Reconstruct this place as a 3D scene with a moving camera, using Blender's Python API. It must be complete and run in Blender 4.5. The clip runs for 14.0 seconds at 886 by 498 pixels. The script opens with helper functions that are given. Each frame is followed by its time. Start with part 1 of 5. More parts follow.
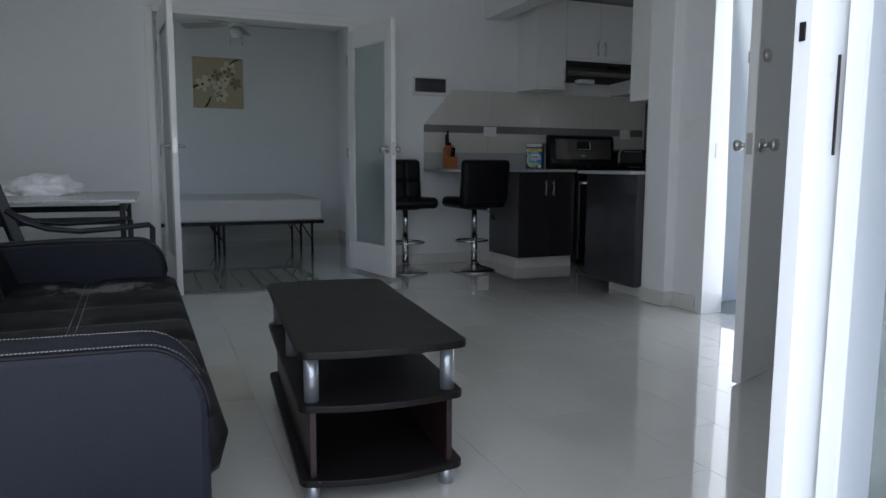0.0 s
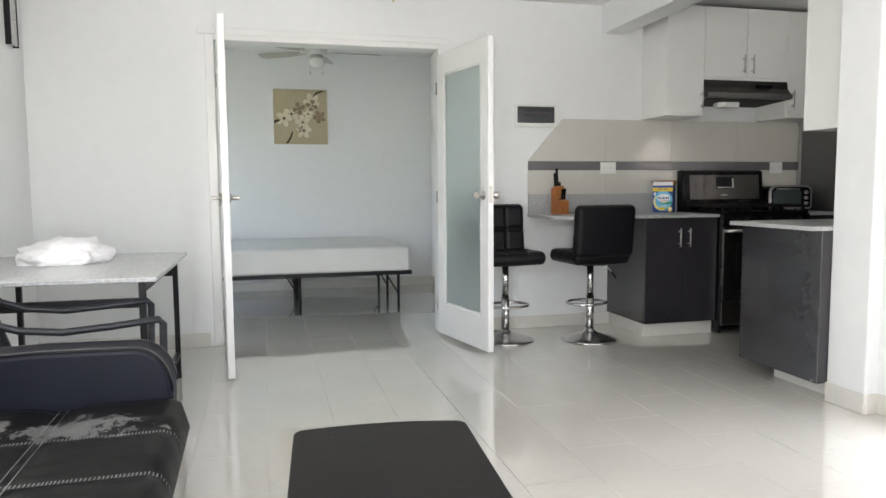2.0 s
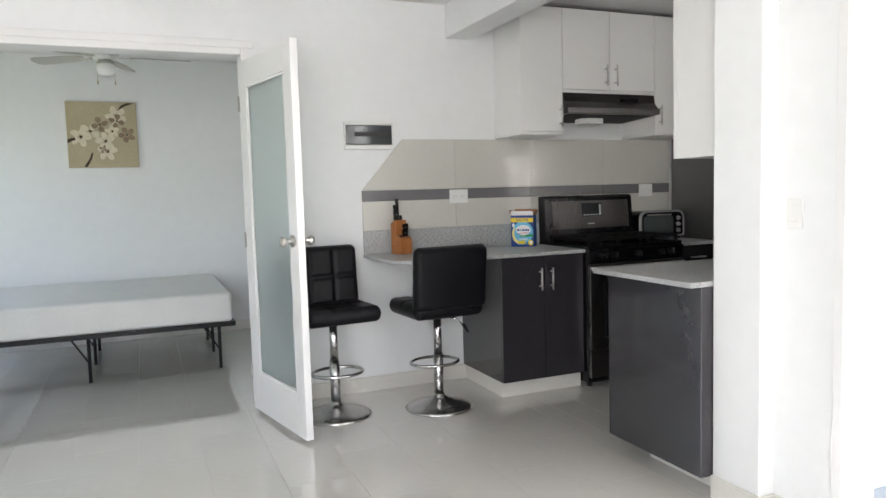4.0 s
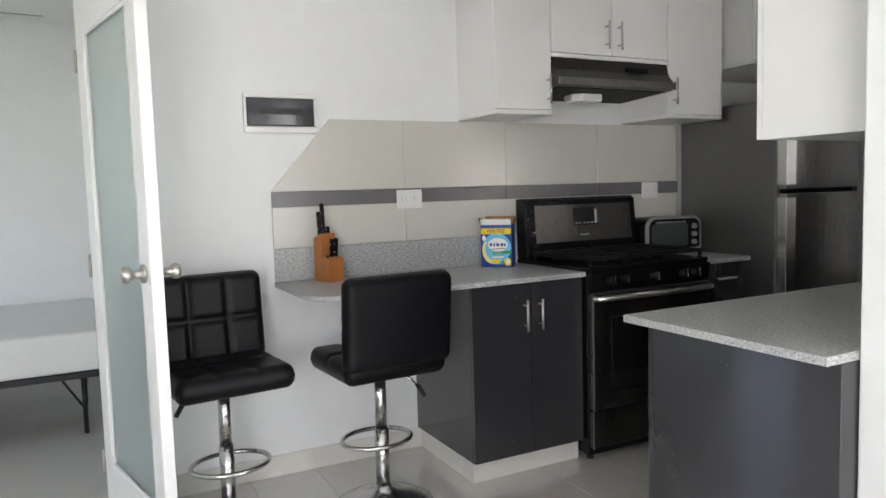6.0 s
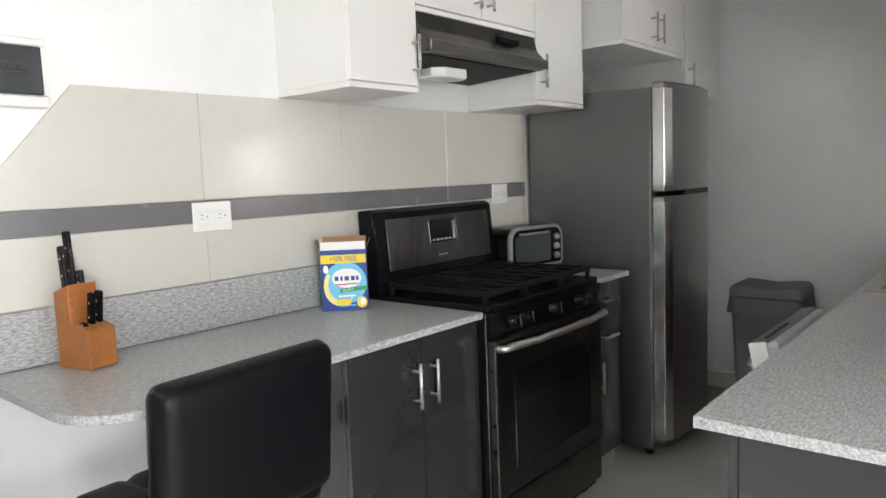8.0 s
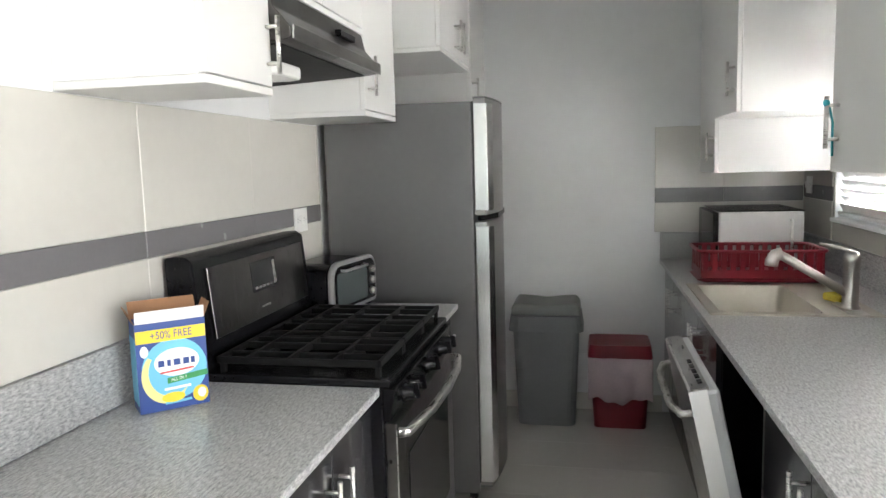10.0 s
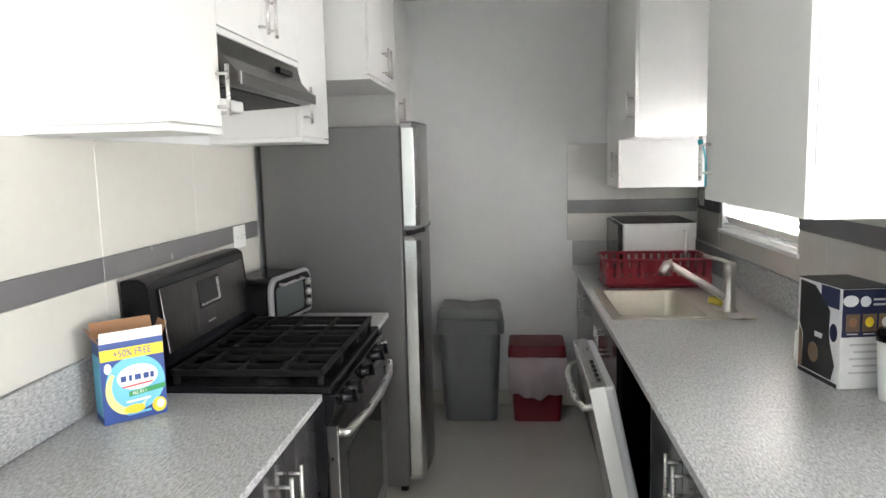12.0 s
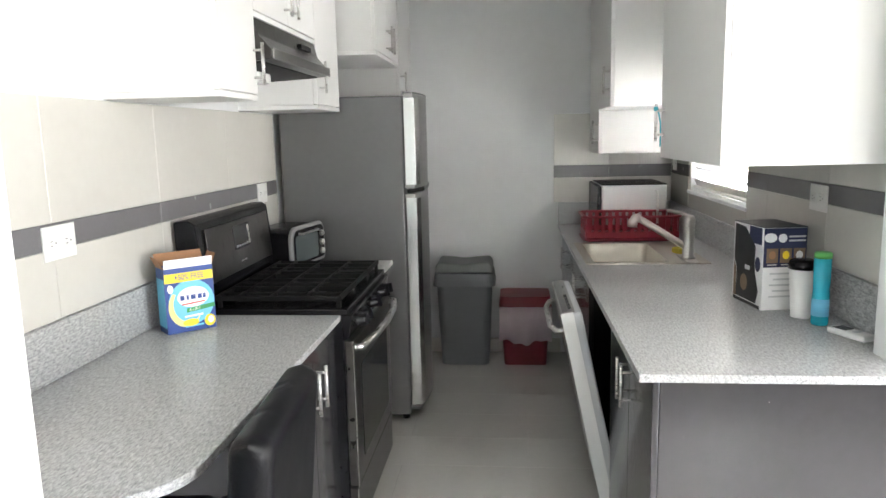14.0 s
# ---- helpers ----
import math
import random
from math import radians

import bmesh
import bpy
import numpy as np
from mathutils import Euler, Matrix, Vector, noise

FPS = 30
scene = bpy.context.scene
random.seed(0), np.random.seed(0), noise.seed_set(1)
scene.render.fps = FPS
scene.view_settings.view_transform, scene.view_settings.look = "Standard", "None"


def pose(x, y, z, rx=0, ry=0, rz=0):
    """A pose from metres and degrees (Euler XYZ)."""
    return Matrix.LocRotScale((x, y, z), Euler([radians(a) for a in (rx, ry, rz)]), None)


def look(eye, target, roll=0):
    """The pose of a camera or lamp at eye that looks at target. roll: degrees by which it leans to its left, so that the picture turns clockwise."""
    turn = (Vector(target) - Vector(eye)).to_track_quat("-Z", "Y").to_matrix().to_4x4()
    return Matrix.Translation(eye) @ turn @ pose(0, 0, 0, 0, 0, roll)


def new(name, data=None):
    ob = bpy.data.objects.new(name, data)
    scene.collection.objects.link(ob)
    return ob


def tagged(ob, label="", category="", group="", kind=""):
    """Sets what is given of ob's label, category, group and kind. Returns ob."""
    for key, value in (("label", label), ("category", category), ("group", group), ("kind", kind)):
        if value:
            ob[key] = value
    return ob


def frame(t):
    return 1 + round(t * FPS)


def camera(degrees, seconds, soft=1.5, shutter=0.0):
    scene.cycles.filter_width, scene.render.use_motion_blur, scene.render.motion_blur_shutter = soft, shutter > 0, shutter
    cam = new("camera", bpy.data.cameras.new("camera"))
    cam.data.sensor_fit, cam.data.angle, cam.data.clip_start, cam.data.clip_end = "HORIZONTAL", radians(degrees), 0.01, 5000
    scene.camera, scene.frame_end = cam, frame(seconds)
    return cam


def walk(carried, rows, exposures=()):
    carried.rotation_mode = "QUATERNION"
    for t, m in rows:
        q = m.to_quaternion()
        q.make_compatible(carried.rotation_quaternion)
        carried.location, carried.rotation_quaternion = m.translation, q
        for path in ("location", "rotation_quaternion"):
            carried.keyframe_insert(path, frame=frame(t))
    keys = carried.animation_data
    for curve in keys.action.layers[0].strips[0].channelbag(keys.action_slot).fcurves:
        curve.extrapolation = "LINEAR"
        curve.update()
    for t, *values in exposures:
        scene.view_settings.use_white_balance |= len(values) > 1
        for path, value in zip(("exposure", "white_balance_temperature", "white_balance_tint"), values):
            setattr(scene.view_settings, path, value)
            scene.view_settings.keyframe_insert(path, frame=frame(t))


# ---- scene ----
cam = camera(64.4, 14.0)
PATH = [
    (0, (0.63, 0.334, 0.952), (1.386, 2.17, 0.713), 0.3),
    (0.5, (0.722, 0.607, 0.982), (1.304, 2.508, 0.762), 0.2),
    (1, (0.749, 0.888, 1.019), (1.221, 2.822, 0.821), 0.2),
    (1.5, (0.813, 1.065, 1.034), (1.281, 3.001, 0.854), -0.1),
    (2, (0.993, 1.364, 1.122), (1.481, 3.295, 0.948), -0.4),
    (2.5, (1.041, 1.582, 1.271), (1.58, 3.501, 1.108), -0.6),
    (3, (1.164, 1.784, 1.314), (1.803, 3.672, 1.153), -0.8),
    (3.2, (1.279, 1.848, 1.287), (1.978, 3.715, 1.126), -1.0),
    (5.3, (2.072, 2.915, 1.342), (2.88, 4.737, 1.179), -1.7),
    (5.5, (2.107, 3.043, 1.336), (2.921, 4.862, 1.174), -1.6),
    (6, (2.226, 3.372, 1.311), (3.135, 5.145, 1.143), -1.7),
    (6.5, (2.341, 3.698, 1.326), (3.342, 5.421, 1.151), -1.8),
    (7, (2.343, 4.032, 1.359), (3.522, 5.636, 1.165), -1.8),
    (7.2, (2.352, 4.14, 1.368), (3.602, 5.688, 1.167), -1.9),
    (9.3, (2.637, 5.193, 1.376), (4.454, 5.999, 1.157), -1.8),
    (9.5, (2.658, 5.274, 1.408), (4.503, 6.011, 1.181), -1.6),
    (10, (2.611, 5.434, 1.473), (4.556, 5.837, 1.238), -1.6),
    (10.5, (2.568, 5.491, 1.503), (4.542, 5.718, 1.274), -1.7),
    (11, (2.516, 5.451, 1.536), (4.494, 5.65, 1.318), -1.6),
    (11.5, (2.452, 5.403, 1.543), (4.431, 5.595, 1.324), -1.5),
    (12, (2.367, 5.409, 1.572), (4.342, 5.602, 1.324), -1.4),
    (12.5, (2.236, 5.421, 1.548), (4.21, 5.606, 1.282), -1.4),
    (13, (2.129, 5.393, 1.546), (4.101, 5.558, 1.261), -1.4),
    (13.5, (2.036, 5.343, 1.533), (4.006, 5.505, 1.23), -1.4),
    (14, (1.917, 5.361, 1.528), (3.882, 5.55, 1.211), -1.3),
]
EXPOSURES = [(0, -0.3, 5850, 10), (0.5, 1.05, 6050, 11), (1.0, 1.65, 6700, 12), (1.5, 1.75, 6700, 13), (2.5, 1.75, 6750, 11), (3.2, 1.9, 6700, 13), (5.3, 1.85, 6600, 13), (6.5, 2.15, 6650, 13), (7.0, 2.36, 6650, 13), (9.5, 3.1, 6600, 12), (10.2, 3.2, 6600, 12), (11.5, 3.3, 6600, 12), (14.0, 3.3, 6600, 12)]
walk(cam, [(t, look(eye, target, roll)) for t, eye, target, roll in PATH], EXPOSURES)

# ---- world and light ----
world = bpy.data.worlds.new("world")
scene.world = world
world.use_nodes = True
wn = world.node_tree
sky = wn.nodes.new("ShaderNodeTexSky")
sky.sky_type, sky.sun_disc, sky.sun_elevation, sky.sun_rotation = "NISHITA", False, radians(62), radians(208)
wn.links.new(sky.outputs[0], wn.nodes["Background"].inputs[0])
wn.nodes["Background"].inputs[1].default_value = 0.15
sun = new("sun", bpy.data.lights.new("sun", "SUN"))
sun.data.energy, sun.data.angle, sun.data.color = 5.0, radians(6), (1.0, 0.97, 0.92)
sun.matrix_world = look((0, 0, 0), (0.22, 0.42, -0.88))


def window_light(name, eye, target, w, h, power, color=(1.0, 0.985, 0.975), spread=180):
    lamp = bpy.data.lights.new(name, "AREA")
    lamp.shape, lamp.size, lamp.size_y, lamp.energy, lamp.color = "RECTANGLE", w, h, power, color
    lamp.spread = radians(spread)
    ob = new(name, lamp)
    ob.matrix_world = look(eye, target)
    return ob


window_light("patio_light", (0.62, 1.06, 1.2), (0.62, 3, 1.15), 2.0, 2.1, 27)
window_light("side_window_light", (-0.62, 4.0, 1.5), (2, 4.0, 1.45), 1.5, 1.2, 14)
window_light("entry_light", (4.02, 3.42, 1.1), (2, 3.42, 1.05), 0.8, 2.0, 11)
window_light("kitchen_window_light", (5.53, 4.20, 1.40), (5.53, 6, 1.0), 0.46, 0.42, 5.6, spread=115)
window_light("bedroom_window_light", (-0.62, 8.0, 1.3), (2, 8.0, 1.2), 1.4, 1.9, 1.15, (1.0, 0.98, 0.95))


# ---- materials ----
def surface(name, color, rough=0.5, metal=0.0, vary=0.08, scale=6.0, bump=0.0, bump_scale=60.0, coat=0.0, per_piece=0.0, rvar=0.07, spec=0.5):
    """A painted or natural surface: two scales of tone variation, roughness variation and fine relief."""
    m = bpy.data.materials.new(name)
    m.use_nodes = True
    nt, b = m.node_tree, m.node_tree.nodes["Principled BSDF"]
    N, L = nt.nodes.new, nt.links.new
    co = N("ShaderNodeTexCoord")
    n1, n2 = N("ShaderNodeTexNoise"), N("ShaderNodeTexNoise")
    n1.inputs["Scale"].default_value, n1.inputs["Detail"].default_value = scale, 4
    n2.inputs["Scale"].default_value, n2.inputs["Detail"].default_value = scale * 11, 3
    L(co.outputs["Object"], n1.inputs["Vector"]), L(co.outputs["Object"], n2.inputs["Vector"])
    add = N("ShaderNodeMath")
    add.operation = "ADD"
    L(n1.outputs["Fac"], add.inputs[0]), L(n2.outputs["Fac"], add.inputs[1])
    last = add.outputs[0]
    if per_piece:
        info, mul, plus = N("ShaderNodeObjectInfo"), N("ShaderNodeMath"), N("ShaderNodeMath")
        mul.operation, plus.operation = "MULTIPLY", "ADD"
        mul.inputs[1].default_value = per_piece
        L(info.outputs["Random"], mul.inputs[0]), L(mul.outputs[0], plus.inputs[0]), L(last, plus.inputs[1])
        last = plus.outputs[0]
    rng = N("ShaderNodeMapRange")
    rng.inputs["From Min"].default_value, rng.inputs["From Max"].default_value = 0.6, 1.4 + per_piece
    rng.inputs["To Min"].default_value, rng.inputs["To Max"].default_value = 1 - vary, 1 + vary
    L(last, rng.inputs["Value"])
    mix = N("ShaderNodeVectorMath")
    mix.operation = "SCALE"
    mix.inputs[0].default_value = color
    L(rng.outputs[0], mix.inputs["Scale"])
    L(mix.outputs[0], b.inputs["Base Color"])
    rr = N("ShaderNodeMapRange")
    rr.inputs["To Min"].default_value, rr.inputs["To Max"].default_value = max(0.02, rough - rvar), min(1, rough + rvar)
    L(n1.outputs["Fac"], rr.inputs["Value"])
    L(rr.outputs[0], b.inputs["Roughness"])
    b.inputs["Metallic"].default_value = metal
    b.inputs["Specular IOR Level"].default_value = spec
    b.inputs["Coat Weight"].default_value = coat
    b.inputs["Coat Roughness"].default_value = 0.08
    if bump:
        n3, bp = N("ShaderNodeTexNoise"), N("ShaderNodeBump")
        n3.inputs["Scale"].default_value, n3.inputs["Detail"].default_value = bump_scale, 5
        bp.inputs["Strength"].default_value, bp.inputs["Distance"].default_value = bump, 0.004
        L(co.outputs["Object"], n3.inputs["Vector"]), L(n3.outputs["Fac"], bp.inputs["Height"]), L(bp.outputs[0], b.inputs["Normal"])
    return m


def speckled(name, dark, mid, light, scale=160.0, rough=0.3, stretch=(1, 1, 1)):
    """Granite: fine grains of three tones."""
    m = surface(name, mid, rough, rvar=0.02)
    nt, b = m.node_tree, m.node_tree.nodes["Principled BSDF"]
    N, L = nt.nodes.new, nt.links.new
    co, mp, n, ramp = N("ShaderNodeTexCoord"), N("ShaderNodeMapping"), N("ShaderNodeTexNoise"), N("ShaderNodeValToRGB")
    mp.inputs["Scale"].default_value = stretch
    n.inputs["Scale"].default_value, n.inputs["Detail"].default_value, n.inputs["Roughness"].default_value = scale, 6, 0.75
    L(co.outputs["Object"], mp.inputs[0]), L(mp.outputs[0], n.inputs["Vector"]), L(n.outputs["Fac"], ramp.inputs[0])
    e = ramp.color_ramp.elements
    e[0].position, e[0].color = 0.33, (*dark, 1)
    e[1].position, e[1].color = 0.68, (*light, 1)
    k = e.new(0.5)
    k.color = (*mid, 1)
    L(ramp.outputs[0], b.inputs["Base Color"])
    return m


def glass(name, rough=0.0, color=(1, 1, 1), ior=1.45):
    m = bpy.data.materials.new(name)
    m.use_nodes = True
    b = m.node_tree.nodes["Principled BSDF"]
    b.inputs["Transmission Weight"].default_value, b.inputs["Roughness"].default_value = 1.0, rough
    b.inputs["Base Color"].default_value, b.inputs["IOR"].default_value = (*color, 1), ior
    return m


def brushed(name, color, rough=0.3, stretch=(1, 1, 60)):
    """Brushed metal: streaked roughness."""
    m = surface(name, color, rough, 1.0, 0.04)
    nt, b = m.node_tree, m.node_tree.nodes["Principled BSDF"]
    N, L = nt.nodes.new, nt.links.new
    co, mp, n, rr = N("ShaderNodeTexCoord"), N("ShaderNodeMapping"), N("ShaderNodeTexNoise"), N("ShaderNodeMapRange")
    mp.inputs["Scale"].default_value = stretch
    n.inputs["Scale"].default_value = 12
    rr.inputs["To Min"].default_value, rr.inputs["To Max"].default_value = rough * 0.6, rough * 1.5
    L(co.outputs["Object"], mp.inputs[0]), L(mp.outputs[0], n.inputs["Vector"]), L(n.outputs["Fac"], rr.inputs["Value"]), L(rr.outputs[0], b.inputs["Roughness"])
    return m


M_WALL = surface("wall_paint", (0.80, 0.81, 0.81), 0.55, vary=0.025, scale=1.2, bump=0.12, bump_scale=90)
M_CEIL = surface("ceiling_paint", (0.80, 0.80, 0.79), 0.75, vary=0.02, scale=1.5, bump=0.1)
M_TRIM = surface("white_gloss_paint", (0.80, 0.80, 0.79), 0.32, vary=0.02, scale=3, bump=0.05, bump_scale=40)
M_TILE = surface("porcelain_tile", (0.60, 0.585, 0.54), 0.10, vary=0.035, scale=2.5, coat=1.0, per_piece=0.12, rvar=0.03)
M_TILE.node_tree.nodes["Principled BSDF"].inputs["Coat Roughness"].default_value = 0.025
M_TILE.node_tree.nodes["Principled BSDF"].inputs["Coat IOR"].default_value = 1.65
M_GROUT = surface("grout", (0.50, 0.49, 0.45), 0.8, vary=0.1, scale=20)
M_BASE = surface("baseboard_tile", (0.68, 0.66, 0.61), 0.25, vary=0.04, scale=4)
M_SPLASH = surface("beige_wall_tile", (0.60, 0.585, 0.54), 0.19, vary=0.03, scale=3, per_piece=0.15, rvar=0.03)
M_BAND = surface("grey_band_tile", (0.16, 0.155, 0.16), 0.25, vary=0.06, scale=8, per_piece=0.2)
M_GRAN = speckled("grey_granite", (0.15, 0.15, 0.155), (0.40, 0.405, 0.405), (0.66, 0.665, 0.655), 190, 0.30, (0.32, 1, 1))
M_CABW = surface("white_cabinet", (0.80, 0.80, 0.78), 0.3, vary=0.012, scale=2, rvar=0.01)
M_CABG = surface("grey_cabinet", (0.030, 0.028, 0.032), 0.22, vary=0.06, scale=3, coat=0.5)
M_STEEL = brushed("brushed_steel", (0.62, 0.61, 0.59), 0.28)
M_DSTEEL = brushed("dark_steel", (0.30, 0.29, 0.28), 0.3)
M_CHROME = surface("chrome", (0.75, 0.75, 0.75), 0.1, 1.0, vary=0.03)
M_BLACK = surface("black_enamel", (0.006, 0.006, 0.007), 0.22, vary=0.2, scale=8, spec=0.2)
M_IRON = surface("cast_iron", (0.010, 0.010, 0.010), 0.55, vary=0.3, scale=12, bump=0.3, spec=0.12)
M_BLKMETAL = surface("black_painted_steel", (0.010, 0.010, 0.011), 0.45, vary=0.2, scale=10, spec=0.3)
M_LEATHER = surface("black_faux_leather", (0.004, 0.004, 0.0055), 0.36, vary=0.25, scale=14, bump=0.25, bump_scale=260, spec=0.2)
M_NAVY = surface("navy_faux_leather", (0.006, 0.0075, 0.015), 0.44, vary=0.2, scale=10, bump=0.25, bump_scale=300, spec=0.22)
M_WOODDK = surface("espresso_laminate", (0.011, 0.0095, 0.0095), 0.42, vary=0.3, scale=5, bump=0.1, bump_scale=120, spec=0.2)


def dusted(m, scale, cut, tone):
    """Scattered pale specks and scuffs over a surface."""
    nt, b = m.node_tree, m.node_tree.nodes["Principled BSDF"]
    N, L = nt.nodes.new, nt.links.new
    co, n, r, mix = N("ShaderNodeTexCoord"), N("ShaderNodeTexNoise"), N("ShaderNodeMapRange"), N("ShaderNodeMix")
    n.inputs["Scale"].default_value, n.inputs["Detail"].default_value = scale, 5
    L(co.outputs["Object"], n.inputs["Vector"])
    r.inputs["From Min"].default_value, r.inputs["From Max"].default_value = cut, cut + 0.04
    L(n.outputs["Fac"], r.inputs["Value"])
    mix.data_type = "RGBA"
    L(r.outputs[0], mix.inputs["Factor"]), L(b.inputs["Base Color"].links[0].from_socket, mix.inputs["A"])
    mix.inputs["B"].default_value = tone
    L(mix.outputs["Result"], b.inputs["Base Color"])


dusted(M_WOODDK, 55, 0.715, (0.12, 0.12, 0.12, 1))
dusted(M_CABG, 38, 0.735, (0.16, 0.155, 0.16, 1))
M_FRIDGE = surface("grey_fridge_side", (0.175, 0.173, 0.173), 0.38, 0.7, vary=0.04, scale=3, bump=0.12, bump_scale=350)
M_MATT = surface("white_mattress_fabric", (0.78, 0.78, 0.76), 0.9, vary=0.04, scale=5, bump=0.4, bump_scale=150)
M_GLASS = glass("clear_glass")
M_FROST = glass("frosted_glass", 0.55, (0.80, 0.88, 0.87))
M_ALU = surface("white_aluminium", (0.80, 0.81, 0.82), 0.3, vary=0.02)


# ---- mesh helpers ----
def box(x0, x1, y0, y1, z0, z1, bev=0.0, seg=2, bm=None):
    """A box between two corners, with rounded edges."""
    b = bmesh.new()
    bmesh.ops.create_cube(b, size=1)
    for v in b.verts:
        v.co = Vector((x0 + (v.co.x + 0.5) * (x1 - x0), y0 + (v.co.y + 0.5) * (y1 - y0), z0 + (v.co.z + 0.5) * (z1 - z0)))
    if bev:
        bmesh.ops.bevel(b, geom=b.edges[:], offset=bev, segments=seg, profile=0.5, affect="EDGES")
    return joined(bm, b) if bm is not None else b


def joined(bm, *others):
    for o in others:
        me = bpy.data.meshes.new("tmp")
        o.to_mesh(me)
        bm.from_mesh(me)
        bpy.data.meshes.remove(me)
        o.free()
    return bm


def rod(points, r, n=10, bm=None, closed=False):
    """A round bar along a chain of points."""
    b = bmesh.new()
    pts = [Vector(p) for p in points]
    rings = []
    side = None
    for i, p in enumerate(pts):
        a, c = pts[max(i - 1, 0)], pts[min(i + 1, len(pts) - 1)]
        if closed:
            a, c = pts[i - 1], pts[(i + 1) % len(pts)]
        d = (c - a).normalized()
        side = d.orthogonal().normalized() if side is None else (side - d * side.dot(d)).normalized()
        up = d.cross(side)
        rings.append([b.verts.new(p + (side * math.cos(k * math.tau / n) + up * math.sin(k * math.tau / n)) * r) for k in range(n)])
    for i in range(len(rings) - (0 if closed else 1)):
        q, w = rings[i], rings[(i + 1) % len(rings)]
        for k in range(n):
            b.faces.new((q[k], q[(k + 1) % n], w[(k + 1) % n], w[k])).smooth = True
    if not closed:
        b.faces.new(rings[0][::-1]), b.faces.new(rings[-1])
    return joined(bm, b) if bm is not None else b


def lathe(profile, n=32, bm=None, at=(0, 0, 0)):
    """A turned body from (radius, height) pairs."""
    b = bmesh.new()
    rings = []
    for r, z in profile:
        rings.append([b.verts.new((at[0] + r * math.cos(k * math.tau / n), at[1] + r * math.sin(k * math.tau / n), at[2] + z)) for k in range(n)])
    for q, w in zip(rings, rings[1:]):
        for k in range(n):
            b.faces.new((q[k], q[(k + 1) % n], w[(k + 1) % n], w[k])).smooth = True
    b.faces.new(rings[0][::-1]), b.faces.new(rings[-1])
    return joined(bm, b) if bm is not None else b


def prism(outline, z0, z1, bev=0.0, axis="z"):
    """An outline in a plane, given thickness along an axis."""
    b = bmesh.new()
    put = {"z": lambda u, v, w: (u, v, w), "y": lambda u, v, w: (u, w, v), "x": lambda u, v, w: (w, u, v)}[axis]
    lo = [b.verts.new(put(u, v, z0)) for u, v in outline]
    hi = [b.verts.new(put(u, v, z1)) for u, v in outline]
    b.faces.new(lo[::-1]), b.faces.new(hi)
    for i in range(len(lo)):
        k = (i + 1) % len(lo)
        b.faces.new((lo[i], lo[k], hi[k], hi[i]))
    bmesh.ops.recalc_face_normals(b, faces=b.faces[:])
    if bev:
        bmesh.ops.bevel(b, geom=b.edges[:], offset=bev, segments=2, profile=0.5, affect="EDGES")
    return b


def part(name, bm, material, parent=None, label="", smooth=False):
    me = bpy.data.meshes.new(name)
    if smooth:
        for f in bm.faces:
            f.smooth = True
    bm.to_mesh(me)
    bm.free()
    me.materials.append(material)
    ob = new(name, me)
    if parent is not None:
        ob.parent = parent
    if label:
        ob["label"] = label
    return ob


def thing(name, label, category, at=(0, 0, 0), turn=0.0, group=""):
    ob = new(name)
    ob.empty_display_size = 0.05
    ob.matrix_basis = pose(*at, 0, 0, turn)
    return tagged(ob, label, category, group)


def setting(name, bm, material, label=""):
    return tagged(part(name, bm, material), label, kind="structure")


def wall_with(axis, at, thick, a0, a1, z0, z1, holes=()):
    """A wall in the plane axis=at..at+thick from a0 to a1, with real openings (b0, b1, zb, zt)."""
    bm = bmesh.new()
    cuts = sorted(holes)
    spans, cur = [], a0
    for b0, b1, zb, zt in cuts:
        spans.append((cur, b0, z0, z1))
        if zb > z0:
            spans.append((b0, b1, z0, zb))
        if zt < z1:
            spans.append((b0, b1, zt, z1))
        cur = b1
    spans.append((cur, a1, z0, z1))
    for u0, u1, w0, w1 in spans:
        if axis == "y":
            box(u0, u1, at, at + thick, w0, w1, bm=bm)
        else:
            box(at, at + thick, u0, u1, w0, w1, bm=bm)
    bmesh.ops.remove_doubles(bm, verts=bm.verts[:], dist=0.0005)
    return bm


# ---- rooms ----
WN, WE, WS, WW, CEIL, PATIO = 6.58, 6.78, 4.27, -0.51, 2.545, 1.10
setting("wall_north", wall_with("y", WN, 0.15, -0.66, 6.93, 0, 2.7, [(0.62, 2.32, 0, 2.19)]), M_WALL, "white painted wall between living room and bedroom")
setting("wall_west", wall_with("x", WW - 0.15, 0.15, PATIO, WN, 0, 2.7, [(3.0, 4.75, 0.95, 2.15)]), M_WALL, "white painted wall with a curtained window")
setting("wall_east", wall_with("x", 3.885, 0.15, PATIO, 4.12, 0, 2.7, [(2.98, 3.86, 0, 2.1)]), M_WALL, "white painted wall with the entry doorway")
setting("wall_kitchen_south", wall_with("y", WS - 0.15, 0.15, 3.90, WE, 0, 2.7, [(5.25, 6.29, 1.175, 1.645)]), M_WALL, "white kitchen wall with a window over the counter")
setting("wall_kitchen_end", box(WE, WE + 0.15, 4.17, WN, 0, 2.7), M_WALL, "white wall at the end of the kitchen")
setting("wall_patio", wall_with("y", PATIO, 0.12, -0.66, 4.035, 0, 2.7, [(-0.45, 3.1, 0.0, 2.3)]), M_WALL, "white wall round the sliding patio door")
setting("column", box(3.81, 3.90, 4.12, 4.362, 0, 2.7, 0.006), M_WALL, "white square column at the end of the kitchen wall")
